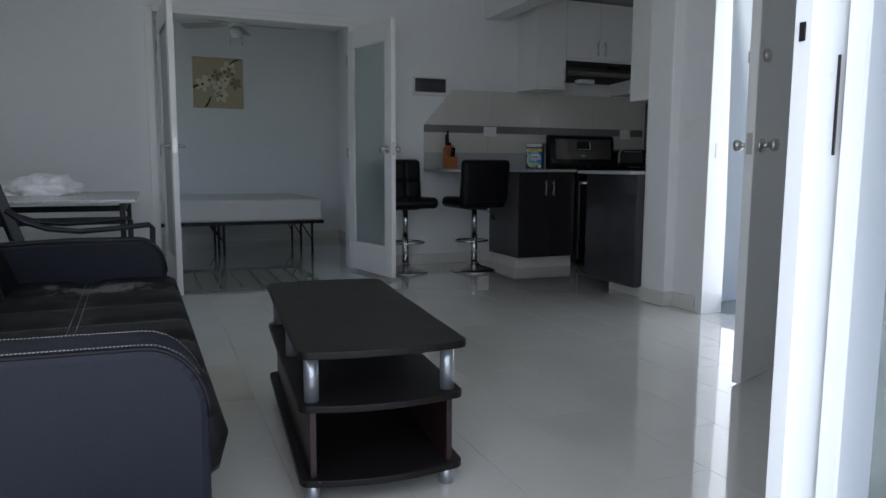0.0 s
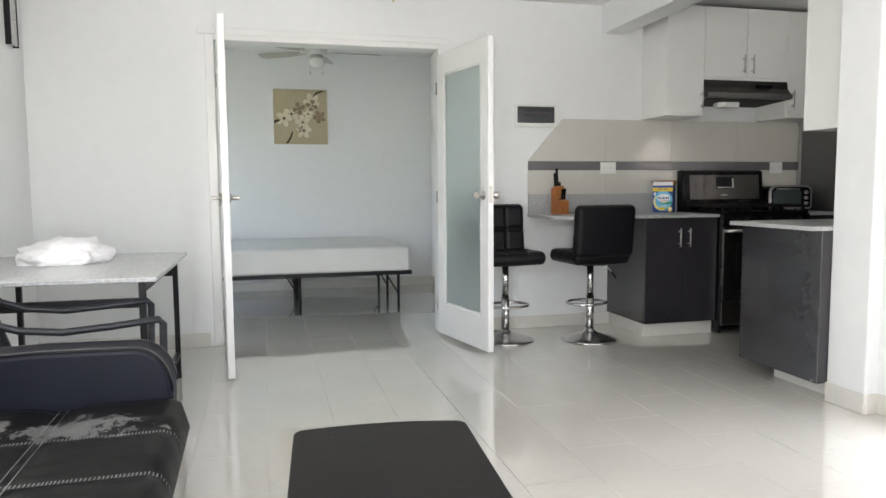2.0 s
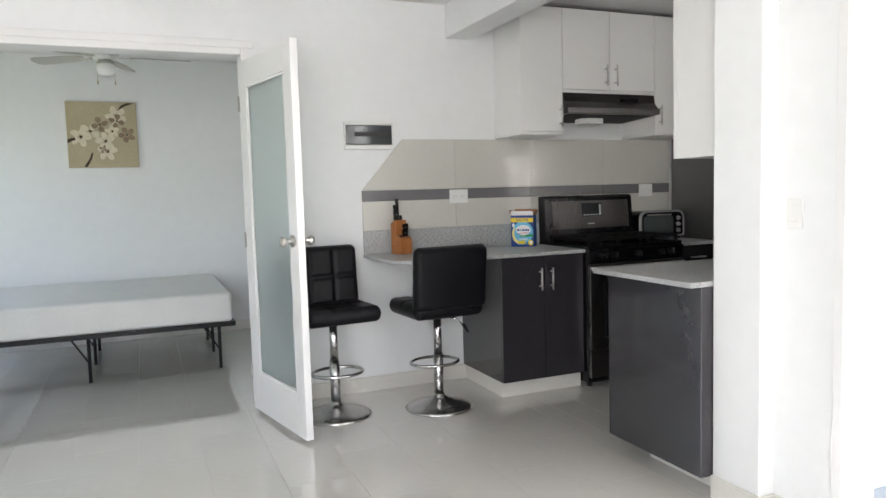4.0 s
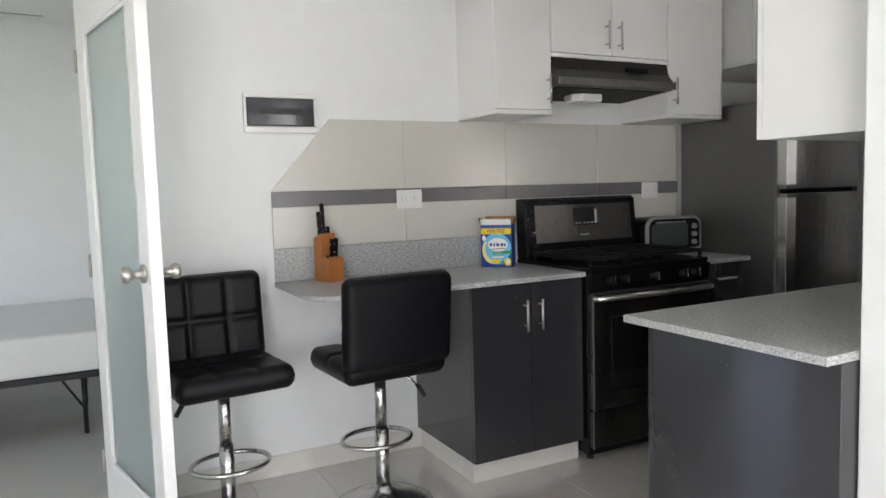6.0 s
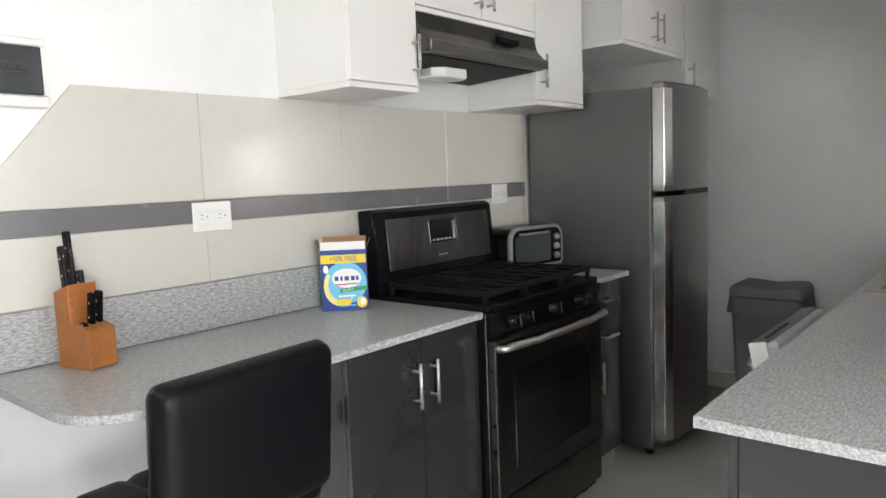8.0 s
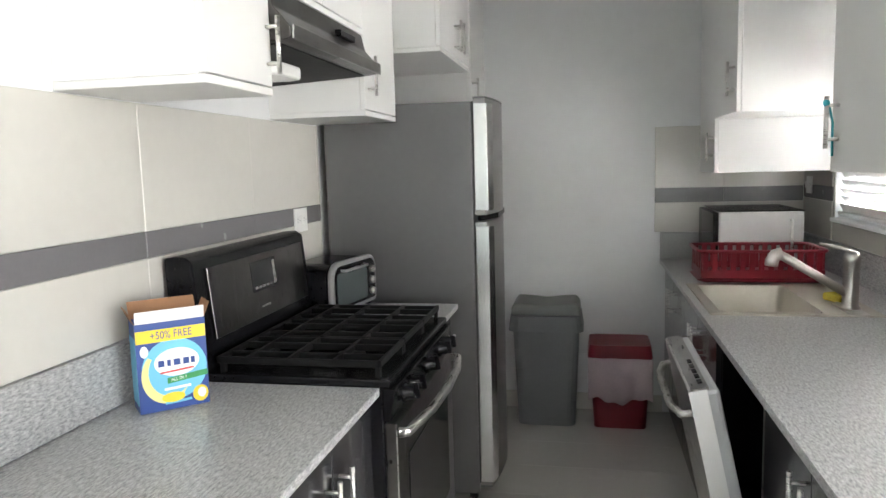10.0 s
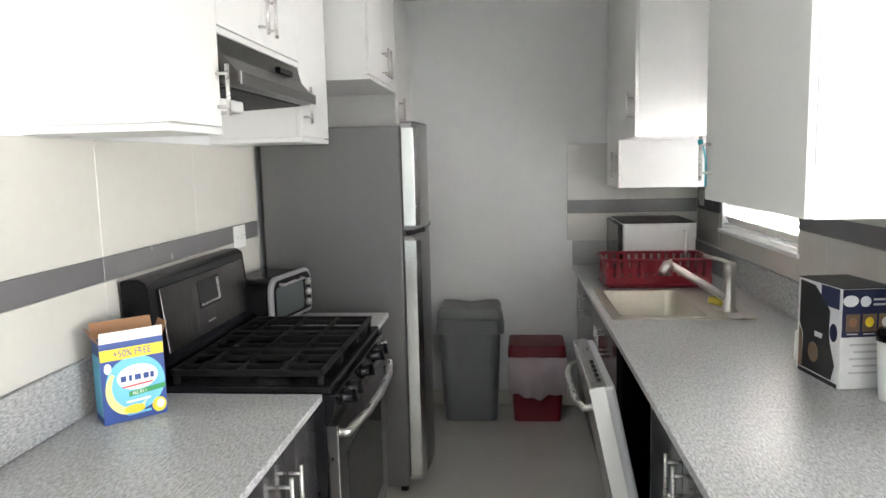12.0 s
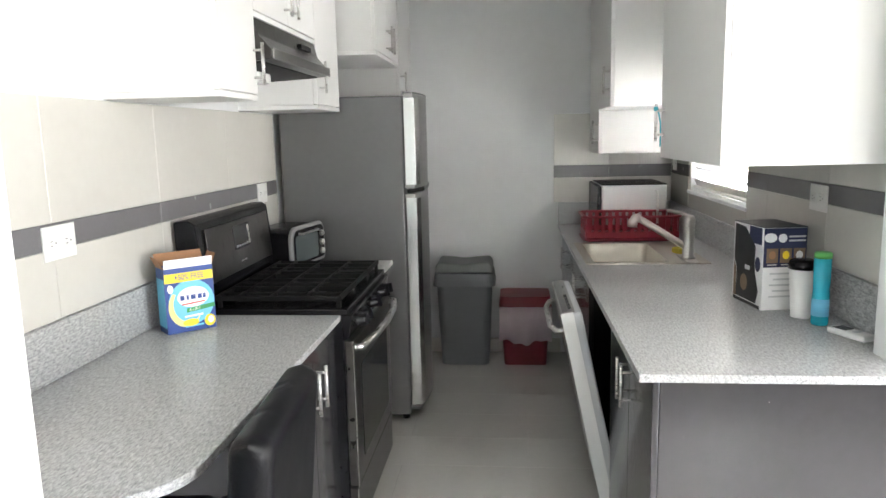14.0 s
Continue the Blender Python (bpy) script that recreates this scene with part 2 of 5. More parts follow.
setting("beam", box(3.62, 3.81, 4.12, WN, 2.325, 2.7, 0.004), M_WALL, "white ceiling beam between living room and kitchen")
setting("ceiling", box(-0.66, 3.885, PATIO + 0.12, WN, CEIL, CEIL + 0.1), M_CEIL, "white painted living room ceiling")
setting("ceiling_kitchen", box(3.81, WE, 4.32, WN, CEIL, CEIL + 0.1), M_CEIL, "white painted kitchen ceiling")
setting("ceiling_bedroom", box(-0.66, 3.0, WN + 0.15, 9.3, 2.60, 2.7), M_CEIL, "white painted bedroom ceiling")
setting("wall_bedroom_north", box(-0.66, 3.0, 9.30, 9.45, 0, 2.7), M_WALL, "white bedroom wall with a flower picture")
setting("wall_bedroom_east", box(2.86, 3.0, WN + 0.15, 9.3, 0, 2.7), M_WALL, "white bedroom side wall")
setting("wall_bedroom_west", wall_with("x", -0.66, 0.15, WN + 0.15, 9.3, 0, 2.7, [(7.2, 8.7, 0.25, 2.2)]), M_WALL, "white bedroom wall with a window")
# unseen roof; its overhang beyond the patio wall is added to keep sun out
setting("roof", joined(box(-0.8, 4.15, -0.7, 9.6, 2.7, 2.8), box(4.15, 7.05, 4.05, 9.6, 2.7, 2.8)), M_WALL, "flat concrete roof slab with an unseen overhang added to block the sun")
FLOOR = setting("floor", box(-0.66, 6.93, PATIO, 9.45, -0.12, -0.005), M_GROUT, "glossy cream porcelain floor tiles with thin grout")
for nm, b in (("baseboard_north_west", (WW, 0.60, WN - 0.012, WN)), ("baseboard_north", (2.35, 3.72, WN - 0.012, WN)), ("baseboard_west", (WW, WW + 0.012, 1.22, WN - 0.013)),
              ("baseboard_column", (3.798, 3.81, 4.11, 4.362)), ("baseboard_column_side", (3.811, 3.885, 4.108, 4.12)), ("baseboard_east", (3.873, 3.885, 3.90, 4.107)),
              ("baseboard_east_south", (3.873, 3.885, 1.22, 2.93)), ("baseboard_kitchen_end", (WE - 0.012, WE, 5.01, WN)),
              ("baseboard_bedroom", (WW, 2.86, 9.288, 9.30)), ("baseboard_bedroom_east", (2.848, 2.86, 6.74, 9.287))):
    setting(nm, box(*b, 0, 0.1, 0.003, 1), M_BASE, "cream tile baseboard")


def bar_handle(parent, x, y, z, length=0.13, axis="z", out=(0, -1), r=0.006):
    """A brushed steel bar handle on two posts."""
    ox, oy = out[0] * 0.032, out[1] * 0.032
    d = {"z": (0, 0, 1), "x": (1, 0, 0), "y": (0, 1, 0)}[axis]
    h, g = length / 2, length / 2 - 0.025
    bm = rod([(x + ox - d[0] * h, y + oy - d[1] * h, z - d[2] * h), (x + ox + d[0] * h, y + oy + d[1] * h, z + d[2] * h)], r)
    for s in (-g, g):
        rod([(x + d[0] * s, y + d[1] * s, z + d[2] * s), (x + ox + d[0] * s, y + oy + d[1] * s, z + d[2] * s)], r * 0.8, 8, bm)
    return part("handle", bm, M_STEEL, parent, "brushed steel bar handle")


def cabinet(name, label, x0, x1, yb, yf, z0, z1, doors, body_mat, door_mat, toe=None, group="", drawers=(), top=None):
    """A cabinet unit whose back is at yb and front at yf. doors: (x0, x1, z0, z1, handle x, handle z)."""
    s = 1 if yf > yb else -1
    t = thing(name, label, "cabinet", ((x0 + x1) / 2, (yb + yf) / 2, 0), group=group)
    cx, cy = (x0 + x1) / 2, (yb + yf) / 2
    L = lambda b: (bmesh.ops.translate(b, verts=b.verts[:], vec=(-cx, -cy, 0)), b)[1]
    lo, hi = sorted((yb, yf - s * 0.019))
    part("body", L(box(x0 + 0.0008, x1 - 0.0008, lo, hi, z0 + (0.0186 if z0 > 1 and s < 0 else 0), top or z1, 0.0015, 1)), body_mat, t)
    if top:
        for u in (x0 + 0.0008, x1 - 0.0188):
            part("side_panel", L(box(u, u + 0.018, lo, hi, top + 0.0005, z1, 0.001, 1)), body_mat, t)
    if toe:
        lo, hi = sorted((yb, yf - s * (toe[2] if len(toe) > 2 else 0.045)))
        part("toe_kick", L(box(x0 + toe[0], x1 - toe[1], lo, hi, 0, z0, 0.001, 1)), M_BASE, t, "cream tile toe kick")
    lipped = z0 > 1 and s < 0
    if lipped:
        lo, hi = sorted((yb, yf - s * 0.001))
        part("bottom_board", L(box(x0, x1, lo, hi, z0 - 0.0005, z0 + 0.018, 0.0012, 1)), body_mat, t)
    for a, b, c, d, hx, hz in doors:
        c = max(c, z0 + 0.0205) if lipped else c
        lo, hi = sorted((yf - s * 0.018, yf))
        dr = part("door", L(box(a + 0.0015, b - 0.0015, lo, hi, c + 0.0015, d - 0.0015, 0.002, 2)), door_mat, t)
        if hx is not None:
            bar_handle(dr, hx - cx, yf - cy, hz, 0.14, "z", (0, s))
    for a, b, c, d in drawers:
        lo, hi = sorted((yf - s * 0.018, yf))
        dr = part("drawer", L(box(a + 0.0015, b - 0.0015, lo, hi, c + 0.0015, d - 0.0015, 0.002, 2)), door_mat, t)
        bar_handle(dr, (a + b) / 2 - cx, yf - cy, (c + d) / 2, 0.13, "x", (0, s))
    return t


# north run
cabinet("base_cabinet", "dark grey gloss base cabinet under the breakfast counter", 3.695, 4.292, WN, 5.985, 0.1, 0.887,
        [(3.695, 4.005, 0.1, 0.887, 3.965, 0.74), (4.005, 4.292, 0.1, 0.887, 4.045, 0.74)], M_CABG, M_CABG, (0.015, 0))
cabinet("drawer_cabinet", "narrow dark grey gloss drawer unit beside the stove", 5.068, 5.385, WN, 5.985, 0.1, 0.887,
        [(5.068, 5.385, 0.1, 0.56, 5.14, 0.47)], M_CABG, M_CABG, (0, 0), drawers=[(5.068, 5.385, 0.72, 0.887), (5.068, 5.385, 0.56, 0.72)])
cabinet("wall_cabinet", "white gloss wall cabinet with one door", 3.98, 4.30, WN, 6.21, 1.66, 2.49,
        [(3.98, 4.30, 1.66, 2.49, 4.275, 1.78)], M_CABW, M_CABW, group="upper kitchen cabinets")
cabinet("wall_cabinet", "short white gloss double-door cabinet above the hood", 4.30, 5.06, WN, 6.21, 1.94, 2.49,
        [(4.30, 4.68, 1.94, 2.49, 4.64, 2.06), (4.68, 5.06, 1.94, 2.49, 4.72, 2.06)], M_CABW, M_CABW, group="upper kitchen cabinets")
cabinet("wall_cabinet", "white gloss wall cabinet with one door", 5.06, 5.47, WN, 6.21, 1.66, 2.49,
        [(5.06, 5.47, 1.66, 2.49, 5.10, 1.80)], M_CABW, M_CABW, group="upper kitchen cabinets")
cabinet("wall_cabinet", "deep white gloss cabinet above the fridge", 5.50, 6.22, WN, 6.02, 1.94, 2.49,
        [(5.50, 5.86, 1.94, 2.49, 5.82, 2.05), (5.86, 6.22, 1.94, 2.49, 5.90, 2.05)], M_CABW, M_CABW, group="upper kitchen cabinets")
cabinet("wall_cabinet", "narrow white gloss cabinet in the corner beside the fridge", 6.26, 6.77, WN, 6.02, 1.76, 2.49,
        [(6.26, 6.77, 1.76, 2.49, 6.30, 1.85)], M_CABW, M_CABW, group="upper kitchen cabinets")
# south run
cabinet("wall_cabinet", "white gloss wall cabinet with one door beside the column", 3.965, 4.76, WS, 4.772, 1.425, 2.49,
        [(3.965, 4.76, 1.425, 2.49, 4.70, 1.56)], M_CABW, M_CABW, group="upper kitchen cabinets")
cabinet("wall_cabinet", "white gloss wall cabinet with one door", 5.75, 6.30, WS, 4.83, 1.66, 2.49,
        [(5.75, 6.30, 1.66, 2.49, 5.79, 1.80)], M_CABW, M_CABW, group="upper kitchen cabinets")
cabinet("wall_cabinet", "white gloss corner wall cabinet above the microwave", 6.31, 6.77, WS, 4.82, 1.40, 2.49,
        [(6.31, 6.77, 1.40, 2.49, 6.35, 1.53)], M_CABW, M_CABW, group="upper kitchen cabinets")
cabinet("base_cabinet", "dark grey gloss base cabinet at the end of the counter", 3.75, 4.50, 4.364, 4.985, 0.09, 0.887,
        [(3.75, 4.11, 0.09, 0.887, 4.07, 0.74), (4.11, 4.50, 0.09, 0.887, 4.15, 0.74)], M_CABG, M_CABG, (0.13, 0, 0.15))
cabinet("base_cabinet", "dark grey gloss sink base cabinet", 5.12, 5.95, WS, 5.0, 0.1, 0.887,
        [(5.12, 5.53, 0.1, 0.887, 5.49, 0.74), (5.53, 5.95, 0.1, 0.887, 5.57, 0.74)], M_CABG, M_CABG, (0, 0), top=0.70)
cabinet("base_cabinet", "dark grey gloss base cabinet in the corner", 5.95, 6.77, WS, 5.0, 0.1, 0.887,
        [(5.95, 6.36, 0.1, 0.887, 6.32, 0.74), (6.36, 6.77, 0.1, 0.887, 6.40, 0.74)], M_CABG, M_CABG, (0, 0))
# worktops
tip = [(2.995, 6.575), (2.995, 6.13)] + [(3.165 - 0.17 * math.cos(a), 6.13 - 0.17 * math.sin(a)) for a in [k * math.pi / 16 for k in range(1, 9)]] + [(4.296, 5.96), (4.296, 6.575)]
tagged(part("worktop", prism(tip[::-1], 0.888, 0.91, 0.003), M_GRAN), "grey granite breakfast counter with a rounded end", "worktop")
tagged(part("worktop", box(5.068, 5.40, 5.955, 6.575, 0.888, 0.91, 0.003), M_GRAN), "short grey granite worktop beside the stove", "worktop")
hole = lambda x0, x1, y0, y1, a0, a1, b0, b1, z0, z1: [(x0, a0, y0, y1, z0, z1), (a1, x1, y0, y1, z0, z1), (a0, a1, y0, b0, z0, z1), (a0, a1, b1, y1, z0, z1)]
bm = bmesh.new()
for b in [(3.695, 3.905, 4.364, 5.03, 0.888, 0.91)] + hole(3.905, WE - 0.003, WS + 0.003, 5.03, 5.27, 5.87, 4.53, 4.98, 0.888, 0.91):
    box(*b, bm=bm)
bmesh.ops.remove_doubles(bm, verts=bm.verts[:], dist=0.0004)
tagged(part("worktop", bm, M_GRAN), "long grey granite worktop with a sink cut-out", "worktop")
for nm, b in (("north", (3.0, 4.285, WN - 0.022, WN - 0.003)), ("south", (3.905, WE - 0.023, WS + 0.003, WS + 0.022)), ("end", (WE - 0.022, WE - 0.003, WS + 0.004, 5.03))):
    setting("splash_strip_" + nm, box(*b, 0.912, 1.062, 0.002, 1), M_GRAN, "grey granite upstand behind the worktop")


def quilt(w, h, t, nx, ny, puff, res=6, edge=0.06, seam=0.006, reach=0.09):
    """A padded slab in the xy plane, w by h and t thick, with nx by ny puffed fields on its upper side and rounded corners."""
    b = bmesh.new()
    NX, NY = nx * res, ny * res

    def pad(d, cell):
        k = min(1.0, max(0.0, d - seam) / min(reach, cell * 0.42))
        return math.sin(k * math.pi / 2)

    up, dn = {}, {}
    for i in range(NX + 1):
        for j in range(NY + 1):
            x, y = (i / NX - 0.5) * w, (j / NY - 0.5) * h
            kx, ky = max(0.0, 1 - (w / 2 - abs(x)) / edge), max(0.0, 1 - (h / 2 - abs(y)) / edge)
            k = math.hypot(kx, ky)
            if k > 1:
                x, y = math.copysign(w / 2 - edge + edge * kx / k, x), math.copysign(h / 2 - edge + edge * ky / k, y)
                k = 1
            r = math.sqrt(max(0.0, 1 - k * k))
            u, v = (i % res) / res * w / nx, (j % res) / res * h / ny
            inner_x = 1.0 if nx == 1 else pad(min(u if i > res - 1 else 9, w / nx - u if i < NX - res else 9) if i not in (0, NX) else 9, w / nx)
            inner_y = 1.0 if ny == 1 else pad(min(v if j > res - 1 else 9, h / ny - v if j < NY - res else 9) if j not in (0, NY) else 9, h / ny)
            up[i, j] = b.verts.new((x, y, t / 2 * r + puff * (inner_x * inner_y - 1) * r))
            dn[i, j] = up[i, j] if i in (0, NX) or j in (0, NY) else b.verts.new((x, y, -t / 2 * r))
    for i in range(NX):
        for j in range(NY):
            b.faces.new((up[i, j], up[i + 1, j], up[i + 1, j + 1], up[i, j + 1])).smooth = True
            b.faces.new((dn[i, j], dn[i, j + 1], dn[i + 1, j + 1], dn[i + 1, j])).smooth = True
    return b


def moved(bm, m):
    bm.transform(m)
    return bm


# ---- doors and frames ----
setting("door_frame_bedroom", joined(box(0.62, 0.68, WN - 0.004, WN + 0.152, 0, 2.19, 0.003, 1), box(2.28, 2.32, WN - 0.018, WN + 0.152, 0, 2.19, 0.003, 1), box(0.681, 2.279, WN - 0.018, WN + 0.152, 2.15, 2.19, 0.003, 1), box(0.57, 2.36, WN - 0.016, WN - 0.001, 2.1905, 2.235, 0.003, 1)), M_TRIM, "white painted frame of the double door")
M_NICKEL = surface("satin_nickel", (0.52, 0.50, 0.47), 0.3, 1.0, vary=0.04)


def knob(parent, x, z, s, label="satin nickel door knob"):
    b = lathe([(0.030, 0), (0.032, 0.004), (0.028, 0.010), (0.012, 0.014), (0.011, 0.035), (0.022, 0.044), (0.027, 0.056), (0.024, 0.068), (0.012, 0.072)], 20)
    part("knob", moved(b, pose(x, s * 0.0205, z, -90 * s)), M_NICKEL, parent, label)


def glazed_leaf(x, y, turn, length, label, lever):
    """A white door leaf with one frosted pane, hinged at its origin and running along +x."""
    t = thing("glass_door", label, "door", (x, y, 0), turn, "double bedroom door leaves")
    z0, z1, th = 0.025, 2.092, 0.02
    for nm, b in (("hinge_stile", (0, 0.105, z0, z1)), ("lock_stile", (length - 0.105, length, z0, z1)), ("top_rail", (0.105, length - 0.105, z1 - 0.15, z1)), ("bottom_rail", (0.105, length - 0.105, z0, z0 + 0.235))):
        part(nm, box(b[0], b[1], -th, th, b[2], b[3], 0.002, 1), M_TRIM, t)
    part("pane", box(0.1, length - 0.1, -0.004, 0.004, z0 + 0.23, z1 - 0.145), M_FROST, t, "frosted greenish glass pane")
    bead = bmesh.new()
    for s in (-0.016, 0.010):
        for b in ((0.105, 0.118, z0 + 0.235, z1 - 0.15), (length - 0.118, length - 0.105, z0 + 0.235, z1 - 0.15), (0.118, length - 0.118, z0 + 0.235, z0 + 0.248), (0.118, length - 0.118, z1 - 0.163, z1 - 0.15)):
            box(b[0], b[1], s, s + 0.006, b[2], b[3], bm=bead)
    part("glazing_bead", bead, M_TRIM, t)
    for s in (1, -1):
        if lever:
            part("lever", joined(lathe([(0.028, 0), (0.028, 0.006), (0.012, 0.010), (0.011, 0.05), (0.012, 0.052)], 16)), M_NICKEL, t, "satin nickel lever handle").matrix_basis = pose(length - 0.06, s * 0.02, 1.07, -90 * s)
            part("lever_grip", rod([(length - 0.06, s * 0.068, 1.07), (length - 0.12, s * 0.07, 1.07), (length - 0.165, s * 0.066, 1.07)], 0.009), M_NICKEL, t, "satin nickel lever handle")
        else:
            knob(t, length - 0.06, 1.07, s)
    part("latch_plate", box(length - 0.0005, length + 0.002, -0.012, 0.012, 1.02, 1.13), M_NICKEL, t, "steel latch plate")
    for z in (0.25, 1.05, 1.85):
        part("hinge", rod([(-0.006, -0.024, z - 0.045), (-0.006, -0.024, z + 0.045)], 0.006), M_NICKEL, t, "steel butt hinge")
    return t


glazed_leaf(2.272, 6.50, math.degrees(math.atan2(5.76 - 6.50, 2.43 - 2.272)), 0.757, "white door leaf with frosted glass, standing open beside the bar stools", False)
glazed_leaf(0.725, 6.39, math.degrees(math.atan2(5.54 - 6.39, 0.785 - 0.728)), 0.85, "white door leaf with frosted glass, standing open beside the table", True)

# entry door, open into the room
t = thing("entry_door", "white steel entry door standing open with a knob and deadbolt", "door", (3.88, 2.985, 0), math.degrees(math.atan2(2.60 - 2.985, 2.945 - 3.88)))
part("leaf", box(0, 1.005, -0.02, 0.02, 0.01, 2.07, 0.003, 1), M_TRIM, t)
for s in (1, -1):
    knob(t, 0.935, 1.04, s)
    part("deadbolt", moved(lathe([(0.027, 0), (0.027, 0.012), (0.02, 0.018)], 18), pose(0.935, s * 0.0205, 1.41, -90 * s)), M_NICKEL, t, "satin nickel deadbolt")
part("thumb_turn", box(0.928, 0.942, -0.052, -0.038, 1.385, 1.435, 0.003, 1), M_NICKEL, t)
part("latch_plate", box(1.0045, 1.007, -0.012, 0.012, 1.0, 1.09), M_NICKEL, t)
setting("door_frame_entry", joined(box(3.865, 4.035, 3.82, 3.86, 0, 2.1, 0.002, 1), box(3.865, 4.035, 2.98, 3.0, 0, 2.1, 0.002, 1), box(3.865, 4.035, 3.001, 3.819, 2.075, 2.1, 0.002, 1)), M_TRIM, "white painted entry door frame")
part("strike_plate", box(3.92, 3.95, 3.817, 3.8195, 1.0, 1.09), M_NICKEL, bpy.data.objects["door_frame_entry"])
# patio sliding door
setting("door_patio_frame", joined(box(-0.45, -0.39, PATIO, PATIO + 0.12, 0, 2.3, 0.003, 1), box(3.04, 3.1, PATIO, PATIO + 0.12, 0, 2.3, 0.003, 1), box(-0.389, 3.039, PATIO, PATIO + 0.12, 2.24, 2.3, 0.003, 1), box(-0.389, 3.039, PATIO, PATIO + 0.12, -0.01, 0.02, 0.003, 1)), M_ALU, "white aluminium frame of the sliding patio door")
M_REFLECT = bpy.data.materials.new("reflective_glass")
M_REFLECT.use_nodes = True
_b = M_REFLECT.node_tree.nodes["Principled BSDF"]
_b.inputs["Base Color"].default_value, _b.inputs["Roughness"].default_value = (0.75, 0.85, 0.85, 1), 0.02
_b.inputs["Transmission Weight"].default_value, _b.inputs["IOR"].default_value = 0.9, 2.6
for k, (x0, y0, opened) in enumerate(((1.60, PATIO + 0.065, True), (1.66, PATIO + 0.015, False))):
    t = thing("sliding_door", "white aluminium sliding door panel with reflective glass" + (", slid open, with a dark pull" if opened else ", fixed"), "door", (x0, y0, 0))
    w = 1.37
    for nm, b in (("lock_stile", (0, 0.085, 0.025, 2.235)), ("back_stile", (w - 0.085, w, 0.025, 2.235)), ("top_rail", (0.086, w - 0.086, 2.15, 2.235)), ("bottom_rail", (0.086, w - 0.086, 0.025, 0.125))):
        part(nm, box(b[0], b[1], 0, 0.04, b[2], b[3], 0.004, 1), M_ALU, t)
    pn = part("pane", box(0.08, w - 0.08, 0.017, 0.023, 0.12, 2.155), M_REFLECT, t, "reflective clear glass")
    pn.visible_shadow = False
    if opened:
        part("pull", box(0.056, 0.0595, -0.005, 0.0, 0.97, 1.13, 0.001, 1), M_BLKMETAL, t, "slim dark recessed pull")
        part("latch", box(-0.003, 0.0, 0.014, 0.026, 1.15, 1.18, 0.001, 1), M_BLKMETAL, t)
# windows
setting("window_1", joined(box(WW - 0.1, WW - 0.05, 3.0, 3.05, 0.95, 2.15), box(WW - 0.1, WW - 0.05, 4.7, 4.75, 0.95, 2.15), box(WW - 0.1, WW - 0.05, 3.051, 4.699, 0.95, 1.0), box(WW - 0.1, WW - 0.05, 3.051, 4.699, 2.1, 2.15), box(WW - 0.1, WW - 0.05, 3.85, 3.9, 1.001, 2.099)), M_ALU, "white aluminium window frame")
M_CURTAIN = surface("sheer_white_fabric", (0.85, 0.85, 0.84), 0.9, vary=0.04, scale=8, bump=0.2, bump_scale=200)
_b = M_CURTAIN.node_tree.nodes["Principled BSDF"]
_n, _t, _x = M_CURTAIN.node_tree, M_CURTAIN.node_tree.nodes.new("ShaderNodeBsdfTranslucent"), M_CURTAIN.node_tree.nodes.new("ShaderNodeMixShader")
_t.inputs[0].default_value, _x.inputs[0].default_value = (0.9, 0.9, 0.88, 1), 0.6
_n.links.new(_b.outputs[0], _x.inputs[1]), _n.links.new(_t.outputs[0], _x.inputs[2]), _n.links.new(_x.outputs[0], _n.nodes["Material Output"].inputs[0])
cb = bmesh.new()
cols = []
for i in range(161):
    y = 2.85 + i * (5.02 - 2.85) / 160
    x = WW + 0.055 + 0.022 * math.sin(i * 0.62) + 0.008 * math.sin(i * 0.23)
    cols.append([cb.verts.new((x + dx, y, z)) for dx, z in ((0, 0.12), (0.004 * math.sin(i), 1.2), (0, 2.36))])
for a, b in zip(cols, cols[1:]):
    for k in range(2):
        cb.faces.new((a[k], b[k], b[k + 1], a[k + 1])).smooth = True
t = thing("curtain", "sheer white floor-length curtain over the side window", "curtain", (0, 0, 0))
part("cloth", cb, M_CURTAIN, t).modifiers.new("thickness", "SOLIDIFY").thickness = 0.0015
part("rod", rod([(WW + 0.055, 2.75, 2.37), (WW + 0.055, 5.1, 2.37)], 0.011), M_STEEL, t, "slim steel curtain rod")
for yy in (2.8, 5.06):
    part("bracket", rod([(WW, yy, 2.37), (WW + 0.055, yy, 2.37)], 0.006, 8), M_STEEL, t)
wf = setting("window_2", joined(box(5.25, 5.29, WS - 0.1, WS - 0.05, 1.175, 1.645), box(6.25, 6.29, WS - 0.1, WS - 0.05, 1.175, 1.645), box(5.291, 6.249, WS - 0.1, WS - 0.05, 1.175, 1.21), box(5.291, 6.249, WS - 0.1, WS - 0.05, 1.61, 1.645)), M_ALU, "white aluminium kitchen window frame")
part("sill", box(5.23, 6.305, WS - 0.05, WS + 0.02, 1.155, 1.174, 0.003, 1), M_ALU, wf)
M_SLAT = surface("white_blind_slat", (0.85, 0.84, 0.82), 0.4, vary=0.02)
t = thing("venetian_blind", "white venetian blind lowered over the kitchen window", "blind", (5.77, WS - 0.025, 1.19))
for k in range(11):
    part("slat", moved(box(-0.505, 0.505, -0.022, 0.022, -0.0012, 0.0012), pose(0, random.uniform(-0.008, 0.004), 0.03 + k * 0.038, 58 + random.uniform(-16, 12), random.uniform(-1.3, 0.9))), M_SLAT, t)
part("bottom_rail", box(-0.505, 0.505, -0.02, 0.02, 0.0, 0.014, 0.004, 1), M_SLAT, t)
